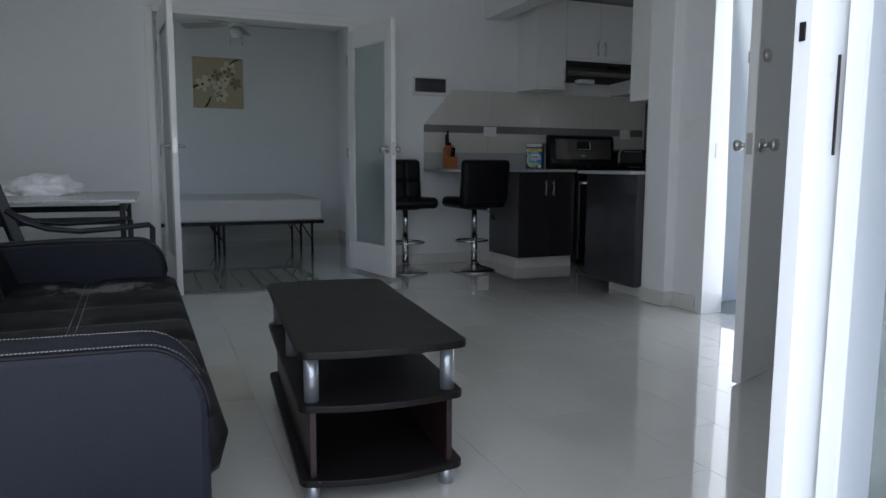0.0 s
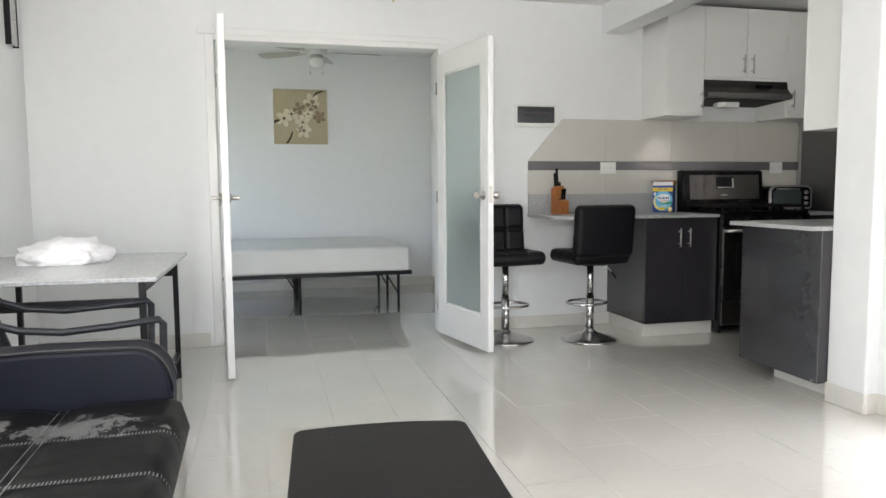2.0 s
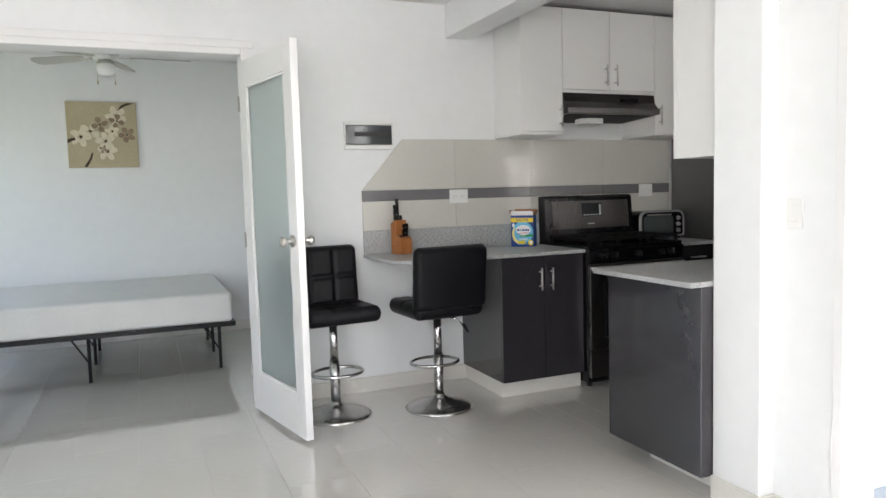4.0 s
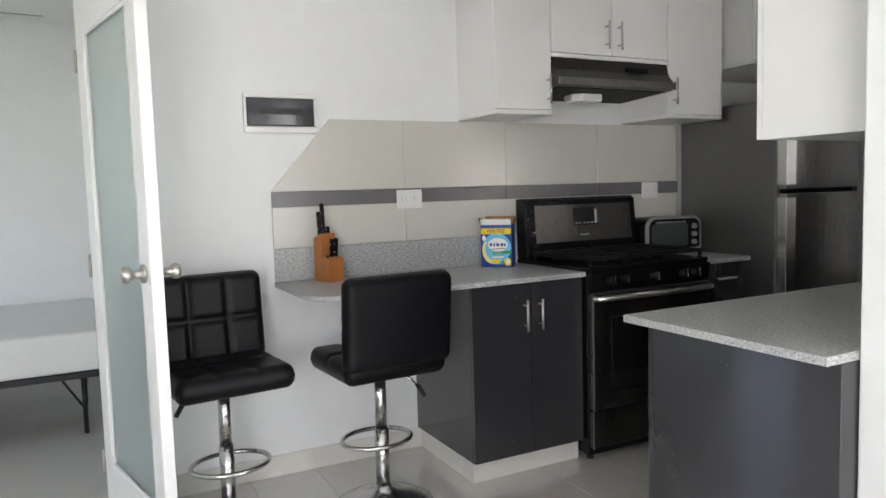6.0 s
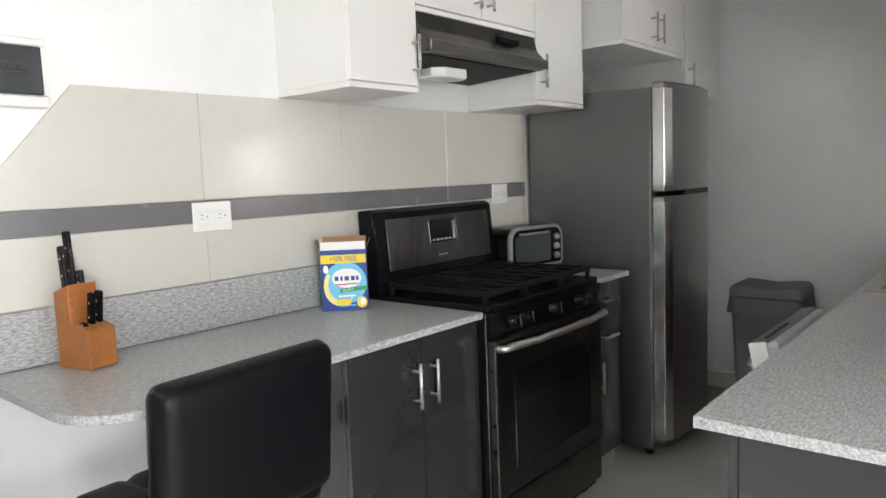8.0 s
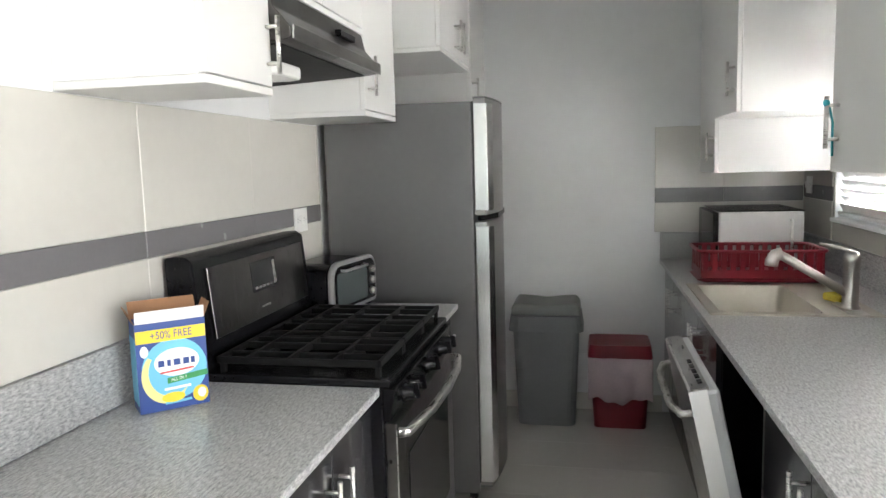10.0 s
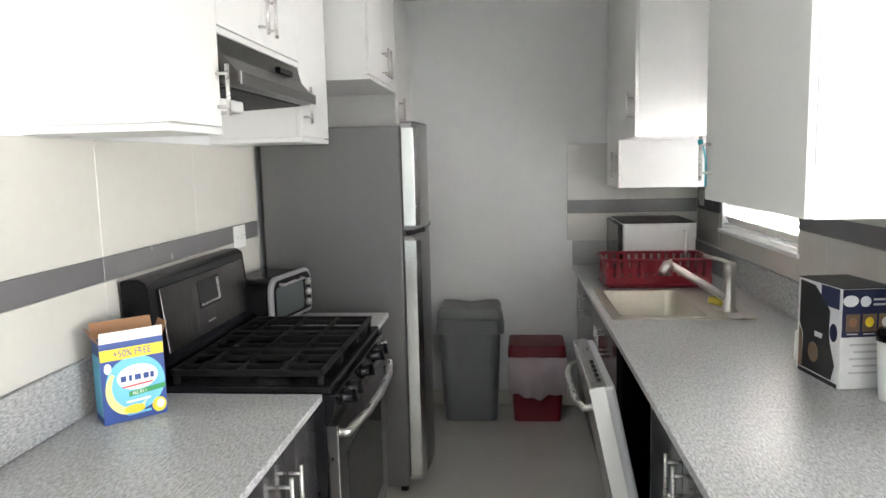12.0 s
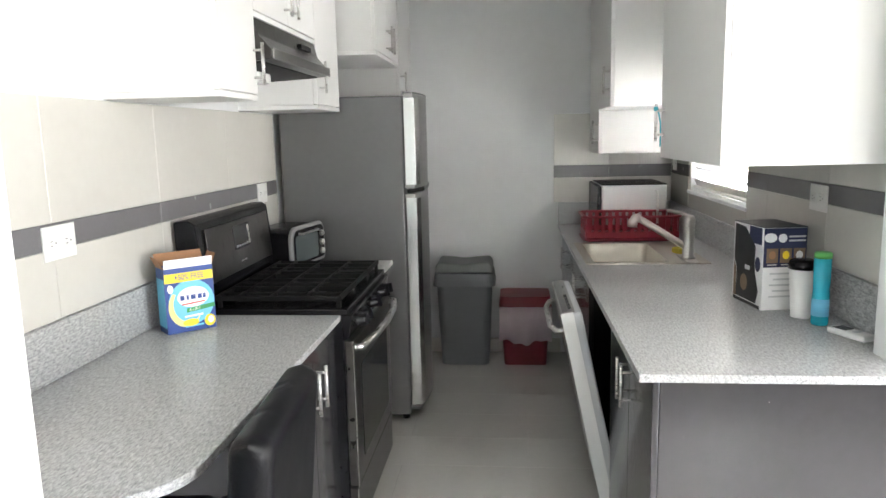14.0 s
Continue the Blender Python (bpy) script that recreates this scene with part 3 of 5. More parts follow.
part("head_rail", box(-0.505, 0.505, -0.022, 0.022, 0.43, 0.455, 0.003, 1), M_SLAT, t)
for xx in (-0.35, 0.35):
    part("cord", rod([(xx, 0, 0), (xx, 0, 0.435)], 0.0015, 6), M_SLAT, t)

# ---- wall fittings ----
M_PLASTIC = surface("white_plastic", (0.78, 0.78, 0.76), 0.35, vary=0.02)
M_SLOT = surface("dark_slot", (0.03, 0.03, 0.03), 0.6)


def outlet(x, y, z, turn, label, w=0.137, h=0.092):
    """A double socket plate facing its own -y."""
    t = thing("wall_outlet", label, "outlet", (x, y, z), turn, "kitchen wall outlets")
    part("plate", box(-w / 2, w / 2, -0.006, 0, -h / 2, h / 2, 0.002, 2), M_PLASTIC, t)
    for s in (-0.032, 0.032):
        f = part("socket", box(s - 0.024, s + 0.024, -0.0085, -0.0055, -0.017, 0.017, 0.002, 1), M_PLASTIC, t)
        part("slots", joined(box(s - 0.012, s - 0.004, -0.0092, -0.008, 0.005, 0.007), box(s - 0.012, s - 0.004, -0.0092, -0.008, -0.007, -0.005), box(s + 0.008, s + 0.012, -0.0092, -0.008, -0.002, 0.002)), M_SLOT, f)
    return t


outlet(3.684, WN - 0.0105, 1.27, 0, "white double power outlet in the grey tile band")
outlet(5.268, WN - 0.0105, 1.272, 0, "white double power outlet in the grey tile band", 0.125, 0.095)
outlet(4.485, WS + 0.0105, 1.285, 180, "white double power outlet over the sink counter")
outlet(6.66, WS + 0.0105, 1.32, 180, "white double power outlet in the corner by the microwave", 0.09, 0.09)
t = thing("light_switch", "white wall light switch plate beside the entry door", "switch", (3.8845, 4.035, 1.19), 90)
part("plate", box(-0.035, 0.035, 0, 0.006, -0.055, 0.055, 0.002, 2), M_PLASTIC, t)
part("rocker", box(-0.016, 0.016, 0.006, 0.010, -0.032, 0.032, 0.002, 1), M_PLASTIC, t)
M_SMOKE = surface("smoked_plastic", (0.05, 0.055, 0.06), 0.08, vary=0.05)
t = thing("breaker_panel", "white electrical breaker box with a smoked cover on the wall", "breaker panel", (3.058, WN, 1.675))
part("housing", joined(box(-0.165, 0.165, -0.03, 0, 0.068, 0.088, 0.003, 1), box(-0.165, 0.165, -0.03, 0, -0.088, -0.058, 0.003, 1), box(-0.165, -0.155, -0.03, 0, -0.0575, 0.0675), box(0.152, 0.165, -0.03, 0, -0.0575, 0.0675)), M_PLASTIC, t)
part("cover", box(-0.154, 0.151, -0.036, -0.022, -0.056, 0.066, 0.004, 2), M_SMOKE, t, "smoked translucent cover")
part("breaker_row", box(-0.10, 0.12, -0.0385, -0.036, -0.006, 0.024, 0.001, 1), surface("dark_breakers", (0.035, 0.03, 0.03), 0.3), t)
for k in range(9):
    part("breaker", box(-0.094 + k * 0.023, -0.076 + k * 0.023, -0.041, -0.0385, 0.002, 0.016, 0.001, 1), M_SLOT, t)
# flower picture
M_CANVAS = surface("beige_canvas", (0.50, 0.43, 0.29), 0.85, vary=0.10, scale=5, bump=0.3, bump_scale=400)
M_PETAL = surface("pale_petal_paint", (0.72, 0.66, 0.52), 0.8, vary=0.22, scale=16)
M_PETAL2 = surface("tan_petal_paint", (0.30, 0.22, 0.15), 0.8, vary=0.35, scale=14)
M_BRANCH = surface("dark_branch_paint", (0.06, 0.045, 0.03), 0.8, vary=0.2, scale=20)
t = thing("picture", "square canvas print of pale blossoms on a beige ground", "picture", (1.402, 9.30, 1.90))
part("canvas", box(-0.288, 0.288, -0.03, 0, -0.294, 0.294, 0.004, 1), M_CANVAS, t)


def petal(cx, cz, r, ang, squash, y):
    o = []
    for k in range(14):
        a = k * math.tau / 14
        rr = r * (0.8 + 0.2 * math.cos(a) + 0.08 * math.sin(3 * a + cx * 30))
        u, v = rr * math.cos(a), rr * math.sin(a) * squash
        o.append((cx + u * math.cos(ang) - v * math.sin(ang), cz + u * math.sin(ang) + v * math.cos(ang)))
    return prism(o, y, y - 0.0008, axis="y")


blooms = [(-0.18, -0.02, 0.075, M_PETAL, 5), (-0.10, 0.03, 0.07, M_PETAL, 4), (0.12, 0.17, 0.075, M_PETAL, 5), (0.02, -0.06, 0.07, M_PETAL, 5), (0.03, -0.15, 0.07, M_PETAL, 5), (-0.02, 0.09, 0.06, M_PETAL2, 4), (0.12, 0.12, 0.055, M_PETAL2, 4), (0.20, 0.0, 0.06, M_PETAL2, 5), (0.08, 0.03, 0.05, M_PETAL, 5), (0.0, -0.13, 0.03, M_PETAL2, 4)]
for n, (cx, cz, r, mm, q) in enumerate(blooms):
    b = bmesh.new()
    for k in range(q):
        a = k * math.tau / q + n
        joined(b, petal(cx + r * 0.6 * math.cos(a), cz + r * 0.6 * math.sin(a), r * 0.62, a, 0.75, -0.0302 - 0.0009 * n - 0.0001 * k))
    part("blossom", b, mm, t)
    part("stamen", petal(cx, cz, r * 0.2, 0, 1, -0.0312 - 0.0009 * n), M_BRANCH, t)
for o in ([(-0.285, -0.075), (-0.22, -0.045), (-0.225, -0.028), (-0.25, -0.03), (-0.285, -0.045)], [(-0.14, -0.29), (-0.10, -0.22), (-0.085, -0.16), (-0.1, -0.165), (-0.12, -0.22), (-0.165, -0.285)], [(0.13, 0.21), (0.19, 0.255), (0.27, 0.285), (0.215, 0.285), (0.16, 0.26)]):
    part("branch", prism(o, -0.0302, -0.040, axis="y"), M_BRANCH, t)
t = thing("wall_ornament", "pair of slim dark metal-edged panels hung on the wall", "wall decor", (WW, 6.18, 2.0))
for yy, zz in ((-0.2, 0.07), (0.15, 0.02)):
    pn = part("panel", box(0.012, 0.03, yy - 0.06, yy + 0.06, zz, zz + 0.46, 0.002, 1), M_STEEL, t)
    part("edge", joined(box(0.0, 0.034, yy - 0.068, yy - 0.061, zz - 0.008, zz + 0.468), box(0.0, 0.034, yy + 0.061, yy + 0.068, zz - 0.008, zz + 0.468)), M_BLKMETAL, pn, "dark metal edge")


# ---- ceiling fans ----
# pale blade colour taken darker, with the shade under the blades put into it
M_BLADE = surface("shade_toned_fan_blade", (0.42, 0.41, 0.38), 0.45, vary=0.06, scale=6)
M_OPAL = surface("opal_glass", (0.86, 0.86, 0.84), 0.15, vary=0.02)


def ceiling_fan(x, y, top, turn, label, drop=0.02):
    t = thing("ceiling_fan", label, "ceiling fan", (x, y, top), turn, "ceiling fans")
    part("canopy", lathe([(0.02, -0.12), (0.065, -0.05), (0.07, -0.0)], 24), M_PLASTIC, t)
    part("motor", lathe([(0.03, -0.245), (0.085, -0.235), (0.10, -0.20), (0.095, -0.14), (0.03, -0.115)], 28), M_PLASTIC, t)
    part("light_fitter", lathe([(0.045, -0.27), (0.06, -0.26), (0.05, -0.24)], 24), M_BLADE, t, "perforated metal light fitter")
    part("globe", lathe([(0.02, -0.36), (0.055, -0.35), (0.072, -0.315), (0.068, -0.28), (0.05, -0.266)], 24), M_OPAL, t, "opal glass globe")
    for k in range(5):
        a = k * 72
        o = [(0.17, -0.035), (0.30, -0.058), (0.56, -0.066), (0.60, -0.05), (0.61, 0.0), (0.60, 0.05), (0.56, 0.066), (0.30, 0.058), (0.17, 0.035)]
        bl = part("blade", moved(prism(o, -0.003, 0.003), pose(0, 0, -0.215, 0, 0, a) @ pose(0, 0, 0, 12)), M_BLADE, t)
        part("blade_iron", moved(box(0.09, 0.20, -0.015, 0.015, -0.009, -0.004, 0.001, 1), pose(0, 0, -0.215, 0, 0, a) @ pose(0, 0, 0, 12)), M_STEEL, bl)
    for sx in (-0.06, 0.06):
        part("pull_chain", joined(rod([(sx, 0.02, -0.23 - drop), (sx, 0.02, -0.37 - drop)], 0.0015, 6), lathe([(0.003, -0.40), (0.006, -0.385), (0.003, -0.37)], 8, at=(sx, 0.02, -drop))), M_CANVAS, t, "pull chain with a pale bead")
    return t


ceiling_fan(1.50, 8.12, 2.60, 3, "white five-blade ceiling fan with an opal light over the bed")
ceiling_fan(1.66, 5.18, CEIL, 31.8, "white five-blade ceiling fan with a light and pull chains")

# ---- bedroom ----
t = thing("bed", "bare white mattress on a black metal folding frame", "bed", (1.15, 8.28, 0))
mx0, mx1, my0, my1 = -0.85, 1.13, -0.565, 0.96
mt = part("mattress", box(mx0, mx1, my0, my1, 0.359, 0.582, 0.028, 4), M_MATT, t)
for z in (0.372, 0.574):
    part("piping", rod([(mx0 + 0.04, my0 + 0.02, z), (mx1 - 0.04, my0 + 0.02, z), (mx1 - 0.012, my0 + 0.05, z), (mx1 - 0.012, my1 - 0.05, z)], 0.004, 6), M_MATT, mt)
fr = joined(box(mx0, mx1 + 0.02, my0, my0 + 0.03, 0.325, 0.358), box(mx0, mx1 + 0.02, my1 - 0.03, my1, 0.325, 0.358), box(mx1 - 0.01, mx1 + 0.02, my0 + 0.031, my1 - 0.031, 0.325, 0.358), box(mx0, mx0 + 0.03, my0 + 0.031, my1 - 0.031, 0.325, 0.358))
for k in range(9):
    box(mx0 + 0.1 + k * 0.21, mx0 + 0.12 + k * 0.21, my0 + 0.031, my1 - 0.031, 0.33, 0.35, bm=fr)
part("frame", fr, M_BLKMETAL, t, "black steel frame")
for lx in (-0.75, 0.13, 1.03):
    for ly in (-0.52, 0.1, 0.66):
        lg = part("leg", rod([(lx, ly, 0.0), (lx, ly, 0.33)], 0.013), M_BLKMETAL, t)
        part("brace", rod([(lx, ly, 0.14), (lx - 0.11, ly, 0.325)], 0.007, 8), M_BLKMETAL, lg)

# ---- bar stools ----
def bar_stool(x, y, turn, label):
    """A stool that faces its own +y."""
    t = thing("bar_stool", label, "bar stool", (x, y, 0), turn, "bar stools at the counter")
    part("base", lathe([(0.205, 0.0), (0.207, 0.006), (0.19, 0.016), (0.13, 0.034), (0.06, 0.055), (0.034, 0.075), (0.03, 0.09)], 40), M_CHROMEW, t, "worn chrome trumpet base")
    part("sleeve", rod([(0, 0, 0.085), (0, 0, 0.33)], 0.029, 20), M_CHROMEW, t)
    part("gas_column", rod([(0, 0, 0.33), (0, 0, 0.56)], 0.024, 20), M_CHROMEW, t)
    ring = [(0.0 + 0.15 * math.sin(a), 0.05 + 0.125 * math.cos(a), 0.27) for a in [k * math.tau / 28 for k in range(28)]]
    part("foot_ring", rod(ring, 0.0095, 10, closed=True), M_CHROMEW, t, "chrome foot ring")
    part("mount_plate", box(-0.09, 0.09, -0.09, 0.09, 0.555, 0.575, 0.004, 1), M_BLKMETAL, t)
    part("lift_lever", rod([(0.03, -0.02, 0.56), (0.11, -0.06, 0.535), (0.145, -0.075, 0.49)], 0.005, 8), M_CHROME, t)
    part("lever_grip", rod([(0.138, -0.072, 0.505), (0.165, -0.085, 0.455)], 0.010, 10), M_BLKMETAL, t)
    part("seat", moved(quilt(0.45, 0.42, 0.095, 3, 2, 0.010, 16, 0.04, 0.004, 0.022), pose(0, 0.02, 0.618)), M_LEATHER, t, "quilted black faux leather seat", True)
    part("backrest", moved(quilt(0.47, 0.375, 0.085, 3, 2, 0.012, 16, 0.04, 0.004, 0.02), pose(0, -0.185, 0.808, -85)), M_LEATHER, t, "quilted black faux leather backrest", True)
    return t


M_CHROMEW = surface("worn_chrome", (0.55, 0.54, 0.53), 0.2, 1.0, vary=0.25, scale=30, bump=0.5, bump_scale=70)
bar_stool(3.285, 6.05, 4, "black quilted bar stool turned towards the counter on a chrome pedestal")
bar_stool(2.68, 6.19, 186, "black quilted bar stool backed against the wall, chrome pedestal")

# ---- stove ----
M_STONE_BLK = surface("black_glass", (0.008, 0.008, 0.009), 0.06, vary=0.1)
M_BSTEEL = brushed("black_stainless", (0.115, 0.108, 0.104), 0.3, (40, 1, 1))
t = thing("gas_stove", "black stainless gas range with cast-iron grates between the counters", "stove", (4.681, 6.22, 0))
sx = 0.38
part("body", box(-sx, sx, -0.265, 0.33, 0.03, 0.905, 0.004, 1), M_BLACK, t)
part("cooktop", box(-sx, sx, -0.285, 0.33, 0.905, 0.93, 0.006, 2), M_BLACK, t)
bg = part("backguard", prism([(0.225, 0.93), (0.325, 0.93), (0.335, 1.245), (0.28, 1.25), (0.255, 1.235)], -sx, sx, 0.006, axis="x"), M_BLACK, t, "sloping black control backguard")
slope = pose(0, 0.2405, 1.085, -5.6)
part("control_panel", moved(box(-0.32, 0.335, -0.0085, -0.0055, -0.075, 0.125, 0.001, 1), slope), M_BSTEEL, bg, "brushed dark steel control panel")
dsp = part("display", moved(box(-0.075, 0.10, -0.0105, -0.008, 0.01, 0.105, 0.002, 1), slope), M_STONE_BLK, bg)
for k in range(6):
    part("key", moved(box(-0.06 + k * 0.026, -0.044 + k * 0.026, -0.0118, -0.0105, 0.018, 0.026), slope), M_STEEL, dsp)
part("key", moved(box(0.075, 0.09, -0.012, -0.0105, 0.02, 0.095), slope), M_STEEL, dsp)
part("badge", moved(box(-0.03, 0.03, -0.0095, -0.008, -0.045, -0.038), slope), M_STEEL, bg)
part("front_panel", prism([(-0.265, 0.815), (-0.285, 0.82), (-0.30, 0.905), (-0.265, 0.905)], -sx, sx, 0.003, axis="x"), M_BLACK, t)
for k, kx in enumerate((-0.27, -0.19, 0.19, 0.27, 0.0)):
    kb = part("knob", moved(lathe([(0.027, 0), (0.027, 0.008), (0.021, 0.012), (0.020, 0.032), (0.017, 0.036)], 20), pose(kx, -0.291, 0.862, 82)), M_BLACK, t, "black stove knob")
    part("grip", moved(box(-0.005, 0.005, -0.02, 0.02, 0.03, 0.046, 0.002, 1), pose(kx, -0.291, 0.862, 82)), M_BLACK, kb)
od = part("oven_door", box(-sx + 0.005, sx - 0.005, -0.30, -0.265, 0.255, 0.81, 0.006, 2), M_BSTEEL, t, "dark steel oven door with a window")
part("window", box(-0.27, 0.27, -0.303, -0.299, 0.33, 0.69, 0.001, 1), M_STONE_BLK, od, "black oven window")
part("handle", rod([(-0.365, -0.302, 0.785), (-0.36, -0.325, 0.787), (-0.2, -0.352, 0.79), (0, -0.360, 0.791), (0.2, -0.352, 0.79), (0.36, -0.325, 0.787), (0.365, -0.302, 0.785)], 0.0135, 12), M_STEEL, od, "bowed brushed steel handle")
part("drawer", box(-sx + 0.005, sx - 0.005, -0.295, -0.262, 0.07, 0.245, 0.005, 2), M_BSTEEL, t, "dark steel storage drawer")
part("edge_trim", joined(box(-sx - 0.001, -sx + 0.004, -0.3015, -0.2985, 0.255, 0.795), box(-sx - 0.001, -sx + 0.004, -0.297, -0.294, 0.07, 0.245)), M_STEEL, t)
for fx in (-0.34, 0.34):
    for fy in (-0.22, 0.28):
        part("foot", rod([(fx, fy, 0), (fx, fy, 0.035)], 0.018), M_BLKMETAL, t)
for bx, by in ((-0.22, -0.13), (-0.22, 0.13), (0.22, -0.13), (0.22, 0.13), (0, 0)):
    bn = part("burner", lathe([(0.055, 0.93), (0.055, 0.94), (0.04, 0.946), (0.04, 0.955), (0.01, 0.957)], 20, at=(bx, by, 0)), M_IRON, t)
for gx0, gx1 in ((-0.365, -0.125), (-0.12, 0.12), (0.125, 0.365)):
    g = bmesh.new()
    for yy in (-0.255, -0.13, 0.0, 0.12, 0.20):
        box(gx0, gx1, yy - 0.006, yy + 0.006, 0.957, 0.975, 0.002, 1, bm=g)
    for xx in (gx0 + 0.006, (gx0 + gx1) / 2 - 0.05, (gx0 + gx1) / 2 + 0.05, gx1 - 0.006):
        box(xx - 0.006, xx + 0.006, -0.26, 0.205, 0.955, 0.9735, 0.002, 1, bm=g)
    for xx in (gx0 + 0.008, gx1 - 0.008):
        for yy in (-0.25, 0.19):
            box(xx - 0.007, xx + 0.007, yy - 0.007, yy + 0.007, 0.93, 0.957, bm=g)
    part("grate", g, M_IRON, t, "cast-iron pan grate")

# ---- range hood ----
t = thing("range_hood", "slim stainless range hood under the short cabinet", "range hood", (4.68, 6.40, 1.94))
part("shell", prism([(0.175, 0.0), (0.175, -0.163), (-0.22, -0.143), (-0.245, -0.137), (-0.245, -0.112), (-0.20, -0.06), (-0.185, -0.001)], -0.378, 0.378, 0.004, axis="x"), M_BSTEEL, t, "brushed stainless hood shell")
part("lip", box(-0.379, 0.379, -0.253, -0.246, -0.142, -0.105, 0.002, 1), M_DSTEEL, t, "bright steel front lip")
part("filter", moved(box(-0.35, 0.35, -0.2, 0.15, -0.004, 0.0), pose(0, 0, -0.1545, -2.9)), M_IRON, t, "dark grease filter")
part("lamp_cover", prism([(-0.17, -0.07), (-0.13, -0.11), (0.0, -0.11), (0.03, -0.07), (0.02, 0.02), (-0.15, 0.02)], -0.156, -0.195, 0.008), M_OPAL, t, "white lamp cover")
part("switch_panel", box(0.08, 0.22, -0.215, -0.195, -0.055, -0.035, 0.002, 1), M_BLACK, t)

# ---- toaster oven ----
M_SATIN2 = surface("silver_trim", (0.32, 0.32, 0.32), 0.35, 0.4, vary=0.03)
M_OVGLASS = surface("smoked_door_glass", (0.06, 0.075, 0.075), 0.06, vary=0.05)
t = thing("toaster_oven", "black toaster oven with a silver-framed glass door on the short worktop", "toaster oven", (5.25, 6.44, 0.91), -9)


def rounded(hw, z0, z1, r_low, r_top, n=6):
    """An upright rectangle outline with separate lower and upper corner radii."""
    o = []
    for cx, cz, r, a0 in ((hw, z1, r_top, 0), (-hw, z1, r_top, 90), (-hw, z0, r_low, 180), (hw, z0, r_low, 270)):
        for k in range(n + 1):
            a = radians(a0 + 90 * k / n)
            o.append((cx - math.copysign(r, cx) + r * math.cos(a), cz - (r if cz == z1 else -r) + r * math.sin(a)))
    return o


part("body", prism(rounded(0.18, 0.018, 0.205, 0.02, 0.055), -0.085, 0.10, 0.006, axis="y"), M_BLACK, t)
part("front_frame", prism(rounded(0.186, 0.014, 0.212, 0.025, 0.06), -0.108, -0.086, 0.007, axis="y"), M_SATIN2, t, "silver rounded front frame")
part("fascia", prism(rounded(0.168, 0.03, 0.196, 0.015, 0.045), -0.1105, -0.1082, 0.001, axis="y"), M_BLACK, t)
dr = part("door", prism(rounded(0.122, 0.042, 0.172, 0.012, 0.02), -0.116, -0.1108, 0.002, axis="y"), M_OVGLASS, t, "dark glass door")
dr.location = (-0.035, 0, 0)
part("door_handle", rod([(-0.13, -0.116, 0.180), (-0.125, -0.135, 0.180), (0.055, -0.135, 0.180), (0.06, -0.116, 0.180)], 0.006, 8), M_STEEL, t)
for k in range(3):
    part("knob", moved(lathe([(0.016, 0), (0.014, 0.018), (0.004, 0.02)], 14), pose(0.127, -0.11, 0.062 + k * 0.045, 90)), M_STEEL, t)
for fx in (-0.15, 0.15):
    for fy in (-0.08, 0.07):
        part("foot", rod([(fx, fy, 0), (fx, fy, 0.022)], 0.012), M_BLACK, t)

# ---- fridge ----
M_SATIN = surface("satin_steel", (0.66, 0.66, 0.65), 0.25, 1.0, vary=0.03, rvar=0.03)
M_SILVER = surface("silver_paint", (0.52, 0.52, 0.52), 0.3, 0.2, vary=0.03)
M_FDOOR = brushed("fridge_door_steel", (0.34, 0.33, 0.32), 0.3, (60, 60, 1))
t = thing("fridge", "grey two-door top-freezer fridge with steel fronts", "refrigerator", (5.853, 6.230, 0), 3)
part("body", box(-0.34, 0.34, -0.31, 0.328, 0.03, 1.735, 0.008, 2), M_FRIDGE, t, "grey textured cabinet")
bow = [(-0.335, -0.315)] + [(-0.335 + 0.67 * k / 12, -0.365 - 0.045 * math.sin(math.pi * k / 12)) for k in range(13)] + [(0.335, -0.315)]
for nm, z0, z1 in (("freezer_door", 1.262, 1.745), ("fridge_door", 0.07, 1.235)):
    d = part(nm, prism(bow, z0, z1, 0.004), M_FDOOR, t, "bowed brushed steel door")
    part("edge_strip", prism([(-0.343, -0.318), (-0.343, -0.372), (-0.29, -0.392), (-0.29, -0.384), (-0.333, -0.364), (-0.333, -0.318)], z0 + 0.02, z1 - 0.02, 0.002), M_SATIN, d, "bright steel edge handle")
    part("cap", prism(bow, z1 if nm == "freezer_door" else z0 - 0.008, z1 + 0.008 if nm == "freezer_door" else z0), M_FRIDGE, d)
    part("gasket", box(-0.33, 0.33, -0.315, -0.309, z0 + 0.01, z1 - 0.01), M_SLOT, d)
part("grip_recess", prism([(-0.33, -0.34), (-0.15, -0.40), (0.2, -0.405), (0.33, -0.36), (0.33, -0.33), (-0.33, -0.325)], 1.237, 1.26), M_BLACK, t, "dark grip between the doors")
for fx in (-0.3, 0.3):
    for fy in (-0.28, 0.3):
        part("foot", rod([(fx, fy, 0), (fx, fy, 0.035)], 0.02), M_BLKMETAL, t)

# ---- dishwasher, ajar ----
M_DWPLAS = surface("pale_grey_plastic", (0.55, 0.56, 0.57), 0.35, vary=0.03)
t = thing("dishwasher", "stainless dishwasher with its door ajar under the worktop", "dishwasher", (4.81, 4.98, 0))
tub = bmesh.new()
for b in ((-0.30, -0.285, -0.58, 0.0, 0.1, 0.87), (0.285, 0.30, -0.58, 0.0, 0.1, 0.87), (-0.285, 0.285, -0.58, -0.565, 0.1, 0.87), (-0.285, 0.285, -0.565, 0.0, 0.1, 0.115), (-0.285, 0.285, -0.565, 0.0, 0.855, 0.87)):
    box(*b, bm=tub)
part("tub", tub, M_BLACK, t, "dark dishwasher tub")
part("kick_plate", box(-0.30, 0.30, -0.08, -0.02, 0.0, 0.098), M_BLACK, t)
